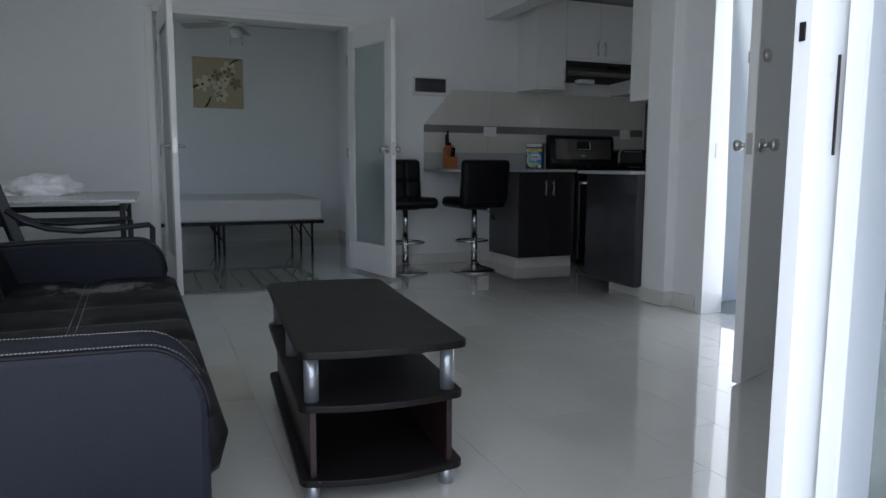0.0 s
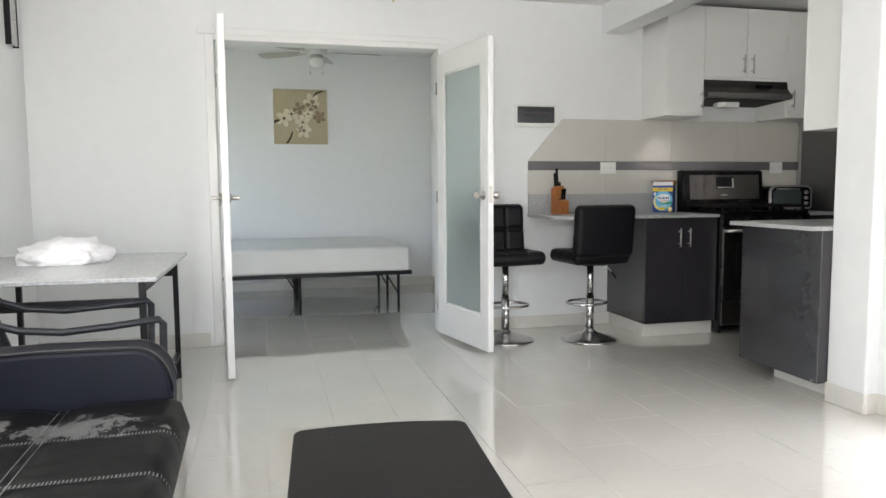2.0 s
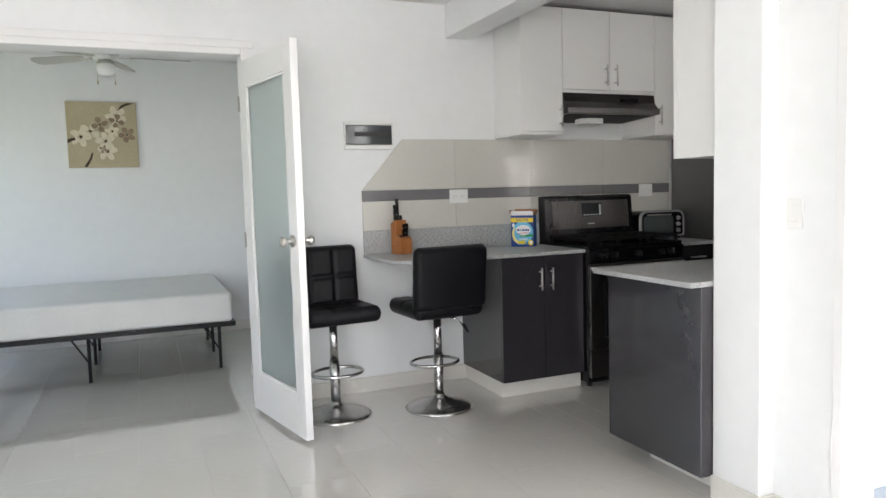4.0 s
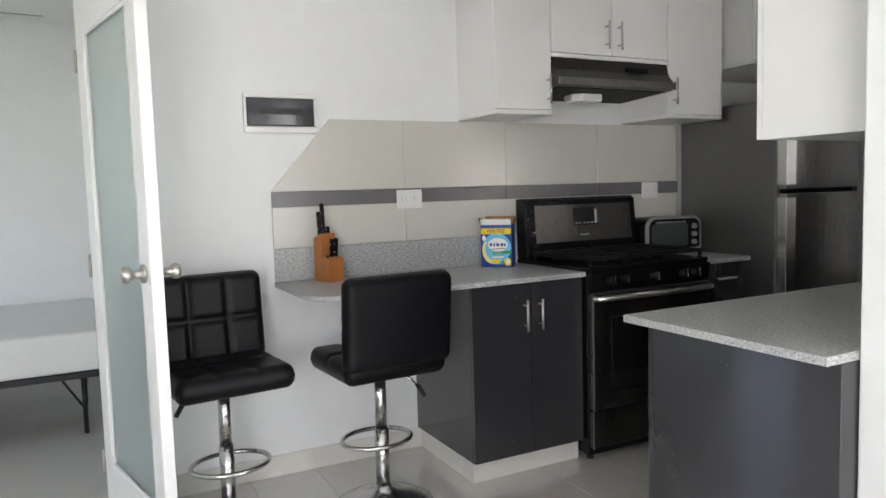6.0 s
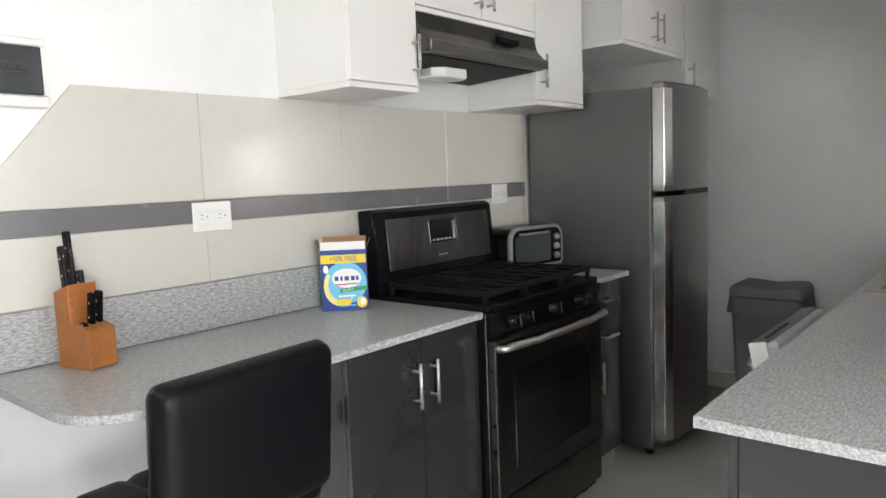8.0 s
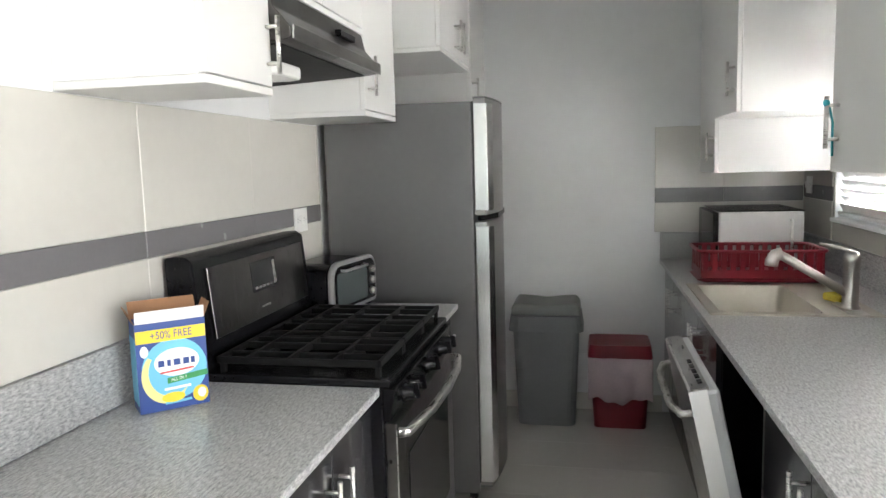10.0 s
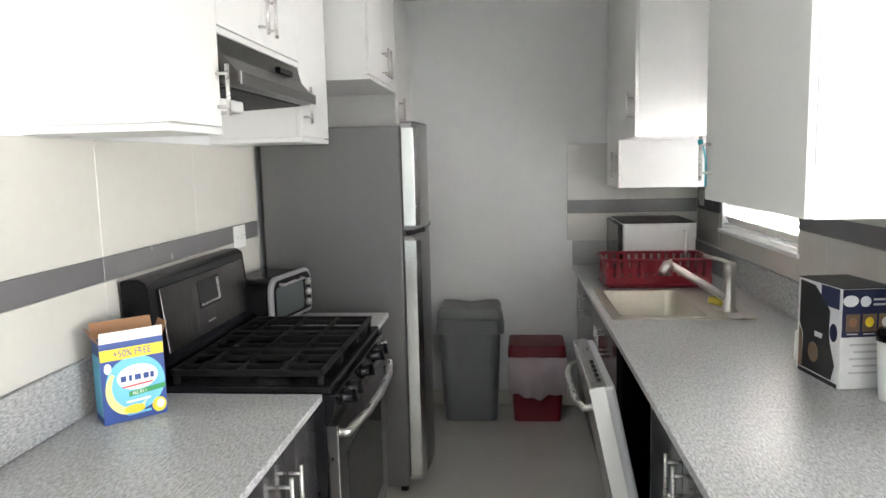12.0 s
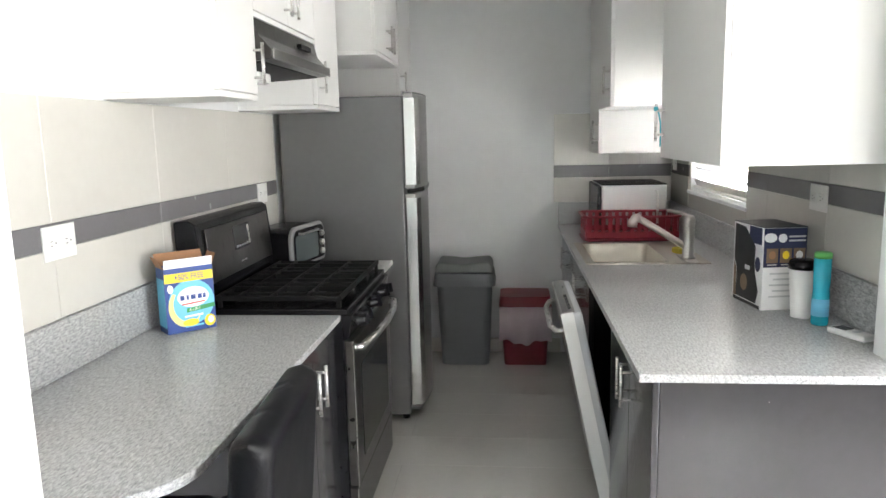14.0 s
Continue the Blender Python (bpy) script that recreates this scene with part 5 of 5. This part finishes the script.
def worn_leather():
    """Black faux leather flaking to its grey backing in a patch at the seat's far end."""
    m = surface("flaking_faux_leather", (0.004, 0.004, 0.0045), 0.46, vary=0.25, scale=14, bump=0.25, bump_scale=260, spec=0.2)
    nt, b = m.node_tree, m.node_tree.nodes["Principled BSDF"]
    N, L = nt.nodes.new, nt.links.new
    co, n, mask = N("ShaderNodeTexCoord"), N("ShaderNodeTexNoise"), None
    n.inputs["Scale"].default_value, n.inputs["Detail"].default_value, n.inputs["Roughness"].default_value = 16, 8, 0.7
    L(co.outputs["Object"], n.inputs["Vector"])
    for centre, rad in (((0.16, 0.66, 0.0), (0.22, 0.10, 1)), ((-0.07, 0.72, 0), (0.04, 0.14, 1))):
        mp, ln = N("ShaderNodeMapping"), N("ShaderNodeVectorMath")
        mp.vector_type = "TEXTURE"
        mp.inputs["Location"].default_value, mp.inputs["Scale"].default_value = centre, rad
        ln.operation = "LENGTH"
        L(co.outputs["Object"], mp.inputs[0]), L(mp.outputs[0], ln.inputs[0])
        if mask is None:
            mask = ln.outputs["Value"]
        else:
            mn = N("ShaderNodeMath")
            mn.operation = "MINIMUM"
            L(mask, mn.inputs[0]), L(ln.outputs["Value"], mn.inputs[1])
            mask = mn.outputs[0]
    sub, ramp, mix = N("ShaderNodeMath"), N("ShaderNodeMapRange"), N("ShaderNodeMix")
    sub.operation = "MULTIPLY_ADD"
    sub.inputs[1].default_value, sub.inputs[2].default_value = -0.32, 0.0
    L(mask, sub.inputs[0])
    add = N("ShaderNodeMath")
    add.operation = "ADD"
    L(sub.outputs[0], add.inputs[0]), L(n.outputs["Fac"], add.inputs[1])
    ramp.inputs["From Min"].default_value, ramp.inputs["From Max"].default_value = 0.24, 0.27
    L(add.outputs[0], ramp.inputs["Value"])
    mix.data_type = "RGBA"
    src = b.inputs["Base Color"].links[0].from_socket
    L(ramp.outputs[0], mix.inputs["Factor"]), L(src, mix.inputs["A"])
    mix.inputs["B"].default_value = (0.12, 0.12, 0.12, 1)
    L(mix.outputs["Result"], b.inputs["Base Color"])
    return m


def ladder(points, width=0.016, step=0.009):
    """Ladder stitching laid along a chain of points: two threads and small rungs."""
    b = bmesh.new()
    pts = [Vector(p) for p in points]
    run = []
    for a, c in zip(pts, pts[1:]):
        n = max(1, int((c - a).length / step))
        run += [(a.lerp(c, k / n), (c - a).normalized()) for k in range(n)]
    for p, d in run:
        s = d.cross(Vector((0, 0, 1)))
        s = s.normalized() if s.length > 0.1 else Vector((0, 1, 0))
        up = s.cross(d).normalized()
        q = [p + s * (width / 2) * i + d * 0.0017 * j + up * 0.0012 for i, j in ((-1, -1), (1, -1), (1, 1), (-1, 1))]
        b.faces.new([b.verts.new(v) for v in q])
    return b


M_STITCH2 = surface("white_stitching", (0.5, 0.5, 0.5), 0.8, vary=0.1, scale=60)
SX, SY = 0.30, 2.92
t = thing("sofa", "black faux leather futon sofa with grey stitching and a flaking seat", "sofa", (SX, SY, 0), 1.2)
M_WORN = worn_leather()
seat = part("seat", moved(quilt(0.76, 1.90, 0.20, 2, 6, 0.020, 16, 0.05, 0.013), pose(0.07, -0.05, 0.335)), M_WORN, t, "quilted seat with a flaking patch", True)
st = bmesh.new()
for k in range(1, 6):
    y = -1.0 + k * 0.3167
    joined(st, ladder([(-0.28 + 0.072 * i, y, 0.4165) for i in range(9)] + [(0.40, y, 0.4165), (0.428, y, 0.404), (0.445, y, 0.375), (0.4515, y, 0.335)], 0.020))
for dx in (-0.012, 0.012):
    joined(st, rod([(0.07 + dx, -0.98, 0.416), (0.07 + dx, 0.88, 0.416)], 0.0016, 5))
part("stitching", st, M_STITCH, seat, "pale grey ladder stitching")
part("seat_base", box(-0.36, 0.36, -1.0, 0.9, 0.09, 0.25, 0.02, 2), M_LEATHER, t)
lean = pose(-0.34, -0.05, 0.60, 0, 72) @ pose(0, 0, 0)
back = part("backrest", moved(quilt(0.56, 1.90, 0.16, 2, 6, 0.018, 16, 0.05, 0.013), lean), M_LEATHER, t, "quilted black backrest", True)
sb = bmesh.new()
for k in range(1, 6):
    joined(sb, moved(ladder([(-0.27 + 0.054 * i, -0.95 + k * 0.3167, 0.0635) for i in range(11)], 0.018), lean))
joined(sb, moved(rod([(0.0, -0.88, 0.063), (0.0, 0.88, 0.063)], 0.0016, 5), lean), moved(rod([(0.02, -0.88, 0.063), (0.02, 0.88, 0.063)], 0.0016, 5), lean))
part("stitching", sb, M_STITCH, back, "pale grey ladder stitching")
arm = [(-0.42, 0.06), (0.37, 0.06), (0.39, 0.10), (0.395, 0.45)] + [(0.395 - 0.12 * (1 - math.cos(a)), 0.45 + 0.15 * math.sin(a)) for a in [k * math.pi / 16 for k in range(1, 9)]] + [(0.0, 0.605), (-0.42, 0.59)]
for s, y0, y1 in ((-1, -1.16, -1.00), (1, 0.90, 1.06)):
    ar = part("armrest", prism(arm, y0, y1, 0.018, axis="y"), M_NAVY, t, "smooth dark navy-black armrest")
    edge = [p for p in arm[3:]]
    for yy in (y0 + 0.018, y1 - 0.018):
        e2 = ladder([(u + (0.001 if u > 0.3 else 0), yy, v + 0.001) for u, v in edge], 0.009, 0.007)
        part("stitching", e2, M_STITCH2, ar, "pale grey edge stitching")
        part("welt", rod([(u, yy + (0.010 if yy > (y0 + y1) / 2 else -0.010), v - 0.004) for u, v in edge], 0.005, 8), M_LEATHER, ar)
for lx in (-0.33, 0.33):
    for ly in (-1.05, 0.95):
        part("leg", lathe([(0.02, 0), (0.028, 0.09)], 16, at=(lx, ly, 0)), M_CHROME, t)

# coffee table
M_TUBE = surface("silver_tube", (0.42, 0.44, 0.47), 0.3, 0.7, vary=0.05)
M_REDWOOD = surface("dark_red_laminate", (0.024, 0.010, 0.010), 0.4, vary=0.3, scale=6)
t = thing("coffee_table", "espresso laminate coffee table with open shelves and silver posts", "coffee table", (1.253, 2.72, 0), -4.2)


def bowed(hw, hl, bow, r=0.035):
    o = []
    for sx2, sy2 in ((1, 1), (-1, 1), (-1, -1), (1, -1)):
        a0 = {(1, 1): 0, (-1, 1): 90, (-1, -1): 180, (1, -1): 270}[(sx2, sy2)]
        for k in range(5):
            a = radians(a0 + 90 * k / 4)
            o.append((sx2 * (hw - r) + r * math.cos(a), sy2 * (hl - r) + r * math.sin(a)))
        if (sx2, sy2) in ((1, 1), (-1, -1)):
            for k in range(1, 8):
                u = 1 - 2 * k / 8
                o.append((sx2 * u * (hw - r), sy2 * (hl + bow * (1 - u * u))))
    return o


part("tabletop", prism(bowed(0.242, 0.58, 0.02), 0.43, 0.452, 0.004), M_WOODDK, t)
part("middle_shelf", prism(bowed(0.24, 0.55, 0.03), 0.272, 0.292, 0.003), M_WOODDK, t)
part("bottom_shelf", prism(bowed(0.24, 0.55, 0.03), 0.058, 0.078, 0.003), M_WOODDK, t)
for s in (-1, 1):
    part("side_panel", box(s * 0.20 - 0.008, s * 0.20 + 0.008, -0.525, 0.525, 0.078, 0.272), M_REDWOOD, t, "dark reddish side panel")
part("divider", box(-0.19, 0.19, -0.006, 0.01, 0.078, 0.272), M_REDWOOD, t)
for px, py in ((-0.2, -0.50), (0.2, -0.50), (-0.2, 0.50), (0.2, 0.50), (-0.2, 0.0), (0.2, 0.0)):
    part("post", rod([(px, py, 0.292), (px, py, 0.43)], 0.021, 18), M_TUBE, t, "silver tube post")
    if py:
        part("foot", rod([(px, py, 0.0), (px, py, 0.058)], 0.021, 18), M_TUBE, t, "silver tube foot")

# dining table with a bundle of linen
t = thing("dining_table", "grey stone-topped table on a black steel frame against the wall", "table", (0.04, 5.15, 0))
part("tabletop", box(-0.50, 0.50, -0.62, 0.625, 0.732, 0.752, 0.004, 1), speckled("pale_stone", (0.30, 0.31, 0.32), (0.46, 0.47, 0.48), (0.58, 0.59, 0.60), 60, 0.25), t)
for lx in (-0.40, 0.43):
    for ly in (-0.54, 0.60):
        part("leg", box(lx - 0.014, lx + 0.014, ly - 0.014, ly + 0.014, 0, 0.728, 0.002, 1), M_BLKMETAL, t)
    part("low_rail", box(lx - 0.012, lx + 0.012, -0.525, 0.585, 0.13, 0.16), M_BLKMETAL, t)
    part("end_rail", box(lx - 0.012, lx + 0.012, -0.525, 0.585, 0.68, 0.71), M_BLKMETAL, t)
for ly in (-0.54, 0.60):
    part("apron", box(-0.385, 0.415, ly - 0.012, ly + 0.012, 0.615, 0.655), M_BLKMETAL, t)
M_LINEN = surface("crumpled_white_linen", (0.80, 0.80, 0.81), 0.9, vary=0.05, scale=10, bump=0.5, bump_scale=30)
lb = bmesh.new()
bmesh.ops.create_icosphere(lb, subdivisions=5, radius=1)
for v in lb.verts:
    n = v.co.normalized()
    k = 1 + 0.22 * noise.noise(n * 1.9) + 0.12 * noise.noise(n * 5.0) + 0.05 * abs(noise.noise(n * 12.0))
    v.co = Vector((n.x * 0.215 * k, n.y * 0.17 * k, max(-0.0, (n.z + 0.25) * 0.10 * k)))
tagged(part("linen", moved(lb, pose(0.0, 5.32, 0.752)), M_LINEN, smooth=True), "crumpled bundle of white linen on the table", "linen")

# patio armchair
M_TAUPE = surface("dark_grey_powder_coat", (0.014, 0.016, 0.021), 0.42, vary=0.1, spec=0.35)
M_SLING = surface("black_mesh_sling", (0.012, 0.014, 0.017), 0.7, vary=0.2, scale=60, bump=0.5, bump_scale=500)
t = thing("armchair", "dark grey metal patio armchair with a black sling back", "chair", (0.2, 4.24, 0), 13)
for s in (-0.22, 0.22):
    part("back_post", moved(box(-0.022, 0.022, s - 0.014, s + 0.014, 0, 0.56, 0.004, 1), pose(-0.13, 0, 0.40, 0, -17.5)), M_TAUPE, t)
    part("arm", rod([(-0.24, s * 1.1, 0.74), (-0.17, s * 1.12, 0.685), (-0.08, s * 1.12, 0.65), (0.05, s * 1.12, 0.632), (0.2, s * 1.12, 0.638), (0.36, s * 1.12, 0.65), (0.375, s * 1.12, 0.63)], 0.013, 10), M_TAUPE, t)
    part("front_leg", rod([(0.375, s * 1.12, 0.635), (0.36, s * 1.12, 0.0)], 0.014, 10), M_TAUPE, t)
    part("rear_leg", rod([(-0.10, s, 0.42), (-0.22, s, 0.0)], 0.014, 10), M_TAUPE, t)
    part("seat_rail", rod([(-0.12, s, 0.41), (0.36, s, 0.43)], 0.013, 10), M_TAUPE, t)
    part("post_cap", moved(box(-0.026, 0.026, s - 0.017, s + 0.017, 0.56, 0.585, 0.006, 2), pose(-0.13, 0, 0.40, 0, -17.5)), M_TAUPE, t)
part("back_sling", moved(box(-0.004, 0.004, -0.206, 0.206, 0.03, 0.555, 0.002, 1), pose(-0.13, 0, 0.40, 0, -17.5)), M_SLING, t)
part("seat_sling", box(-0.12, 0.36, -0.206, 0.206, 0.415, 0.425, 0.002, 1), M_SLING, t)

M_TEALCORD = surface("teal_cord", (0.03, 0.35, 0.40), 0.7)
t = thing("cord_tie", "teal cord tied to the cabinet handle beside the window", "cord", (4.70, 4.805, 1.56))
part("loop", rod([(0.0, 0.004, 0.05), (0.012, -0.012, 0.04), (0.010, -0.02, 0.0), (0.014, -0.022, -0.05), (0.006, -0.02, -0.09)], 0.0035, 6), M_TEALCORD, t)
part("knot", lathe([(0.004, 0.04), (0.009, 0.05), (0.009, 0.056), (0.004, 0.062)], 8), M_TEALCORD, t)

# ---- outdoors ----
M_GRASS = surface("lawn", (0.07, 0.10, 0.04), 0.9, vary=0.4, scale=2, bump=0.5)
M_CONC = surface("terrace_concrete", (0.42, 0.42, 0.41), 0.8, vary=0.15, scale=2, bump=0.3)
M_LEAF = surface("hedge_leaf", (0.06, 0.11, 0.035), 0.6, vary=0.5, scale=3)
setting("ground", box(-400, 400, -400, 400, -0.4, -0.13), M_GRASS, "rough grass ground around the house")
setting("pavement", joined(box(-3, 8, -2.6, PATIO - 0.001, -0.13, -0.02, 0.003, 1), box(4.04, 8, PATIO, 4.165, -0.13, -0.02, 0.003, 1)), M_CONC, "pale concrete terrace")
setting("parapet", box(-3, 8, -2.8, -2.6, -0.13, 0.55, 0.01, 1), M_WALL, "low white terrace wall")
hb = bmesh.new()
rng = random.Random(4)
for k in range(2600):
    c = Vector((rng.uniform(-4, 10), rng.gauss(-4.0, 0.5), 0))
    c.z = rng.uniform(-0.1, 1.5 + 0.5 * math.sin(c.x * 1.3) + 0.3 * math.sin(c.x * 3.1))
    m = Matrix.Translation(c) @ Euler((rng.uniform(-1, 1), rng.uniform(-1, 1), rng.uniform(0, 6.3))).to_matrix().to_4x4()
    s = rng.uniform(0.07, 0.16)
    hb.faces.new([hb.verts.new(m @ Vector(p)) for p in ((-s, 0, 0), (0, -s * 0.4, 0.02), (s, 0, 0), (0, s * 0.4, 0.02))])
tagged(part("hedge", hb, M_LEAF), "leafy green hedge beyond the terrace wall", "hedge", kind="stuff")

# ---- wall tiles of the kitchen ----
def tile_objects(parent, boxes, mat):
    for b in boxes:
        part("tile", box(*b, 0.0012, 1), mat, parent)


J = [3.0, 3.662, 4.256, 4.872, 5.475]
setting("splashback_north", prism([(3.0, 1.062), (5.50, 1.062), (5.50, 1.654), (3.288, 1.654), (3.0, 1.322)], WN - 0.004, WN - 0.0005, axis="y"), M_GROUT, "beige tile splashback with a grey band")
up = bpy.data.objects["splashback_north"]
g = 0.0006
part("tile", prism([(3.0, 1.324), (J[1] - g, 1.324), (J[1] - g, 1.655), (3.289, 1.655)], WN - 0.011, WN - 0.0042, 0.001, axis="y"), M_SPLASH, up)
tile_objects(up, [(a + g, b - g, WN - 0.011, WN - 0.0042, 1.324, 1.655) for a, b in zip(J[1:], J[2:] + [5.50])], M_SPLASH)
tile_objects(up, [(a + g, b - g, WN - 0.011, WN - 0.0042, 1.0645, 1.2505) for a, b in zip(J, J[1:] + [5.50])], M_SPLASH)
tile_objects(up, [(a + g, b - g, WN - 0.0108, WN - 0.0042, 1.2525, 1.322) for a, b in zip(J, J[1:] + [5.50])], M_BAND)
up = setting("splashback_south", joined(box(3.902, 5.25, WS + 0.0005, WS + 0.004, 1.064, 1.42), box(5.25, 6.29, WS + 0.0005, WS + 0.004, 1.064, 1.153), box(6.29, WE - 0.012, WS + 0.0005, WS + 0.004, 1.064, 1.655)), M_GROUT, "beige tile splashback with a grey band round the window")
S0, S1 = WS + 0.0042, WS + 0.011
tile_objects(up, [(3.904, 4.42, S0, S1, 1.34, 1.42), (4.422, 4.99, S0, S1, 1.34, 1.42), (4.992, 5.248, S0, S1, 1.34, 1.42), (3.904, 4.42, S0, S1, 1.066, 1.268), (4.422, 4.99, S0, S1, 1.066, 1.268), (4.992, 5.248, S0, S1, 1.066, 1.268), (5.25, 5.6, S0, S1, 1.066, 1.152), (5.602, 6.29, S0, S1, 1.066, 1.152), (6.31, 6.767, S0, S1, 1.066, 1.25), (6.31, 6.767, S0, S1, 1.324, 1.655)], M_SPLASH)
tile_objects(up, [(3.904, 4.42, S0, S1, 1.27, 1.338), (4.422, 4.99, S0, S1, 1.27, 1.338), (4.992, 5.248, S0, S1, 1.27, 1.338), (6.31, 6.767, S0, S1, 1.252, 1.322)], M_BAND)
up = setting("splashback_end", box(WE - 0.004, WE - 0.0005, WS + 0.012, 5.06, 1.064, 1.655), M_GROUT, "beige tile splashback with a grey band on the end wall")
tile_objects(up, [(WE - 0.011, WE - 0.0042, WS + 0.012, 4.69, 1.066, 1.23), (WE - 0.011, WE - 0.0042, 4.692, 5.06, 1.066, 1.23), (WE - 0.011, WE - 0.0042, WS + 0.012, 4.69, 1.315, 1.655), (WE - 0.011, WE - 0.0042, 4.692, 5.06, 1.315, 1.655)], M_SPLASH)
tile_objects(up, [(WE - 0.011, WE - 0.0042, WS + 0.012, 4.69, 1.232, 1.313), (WE - 0.011, WE - 0.0042, 4.692, 5.06, 1.232, 1.313)], M_BAND)

# ---- floor tiles: running bond, long side into the room ----
TW, TL, GAP = 0.3095, 0.60, 0.0005
def floor_patch(x0, x1, y0, y1):
    cells = {}
    for i in range(math.floor((x0 - 1.29) / TW), math.ceil((x1 - 1.29) / TW)):
        off = 5.275 if i % 2 else 5.575
        for j in range(math.floor((y0 - off) / TL), math.ceil((y1 - off) / TL)):
            a, b = max(x0, 1.29 + i * TW) + GAP, min(x1, 1.29 + (i + 1) * TW) - GAP
            c, d = max(y0, off + j * TL) + GAP, min(y1, off + (j + 1) * TL) - GAP
            if b - a > 0.01 and d - c > 0.01:
                key = (round(b - a, 3), round(d - c, 3))
                if key not in cells:
                    cells[key] = part("tile", box(-(b - a) / 2, (b - a) / 2, -(d - c) / 2, (d - c) / 2, -0.0049, 0.0, 0.0004, 1), M_TILE, FLOOR)
                    ob = cells[key]
                else:
                    ob = new("tile", cells[key].data)
                    ob.parent = FLOOR
                ob.location = ((a + b) / 2, (c + d) / 2, 0)


floor_patch(WW, 3.885, PATIO + 0.12, WN)
floor_patch(3.885, WE, 4.12, WN)
floor_patch(3.885, 4.035, 2.98, 3.86)
floor_patch(WW, 2.86, WN, 9.30)
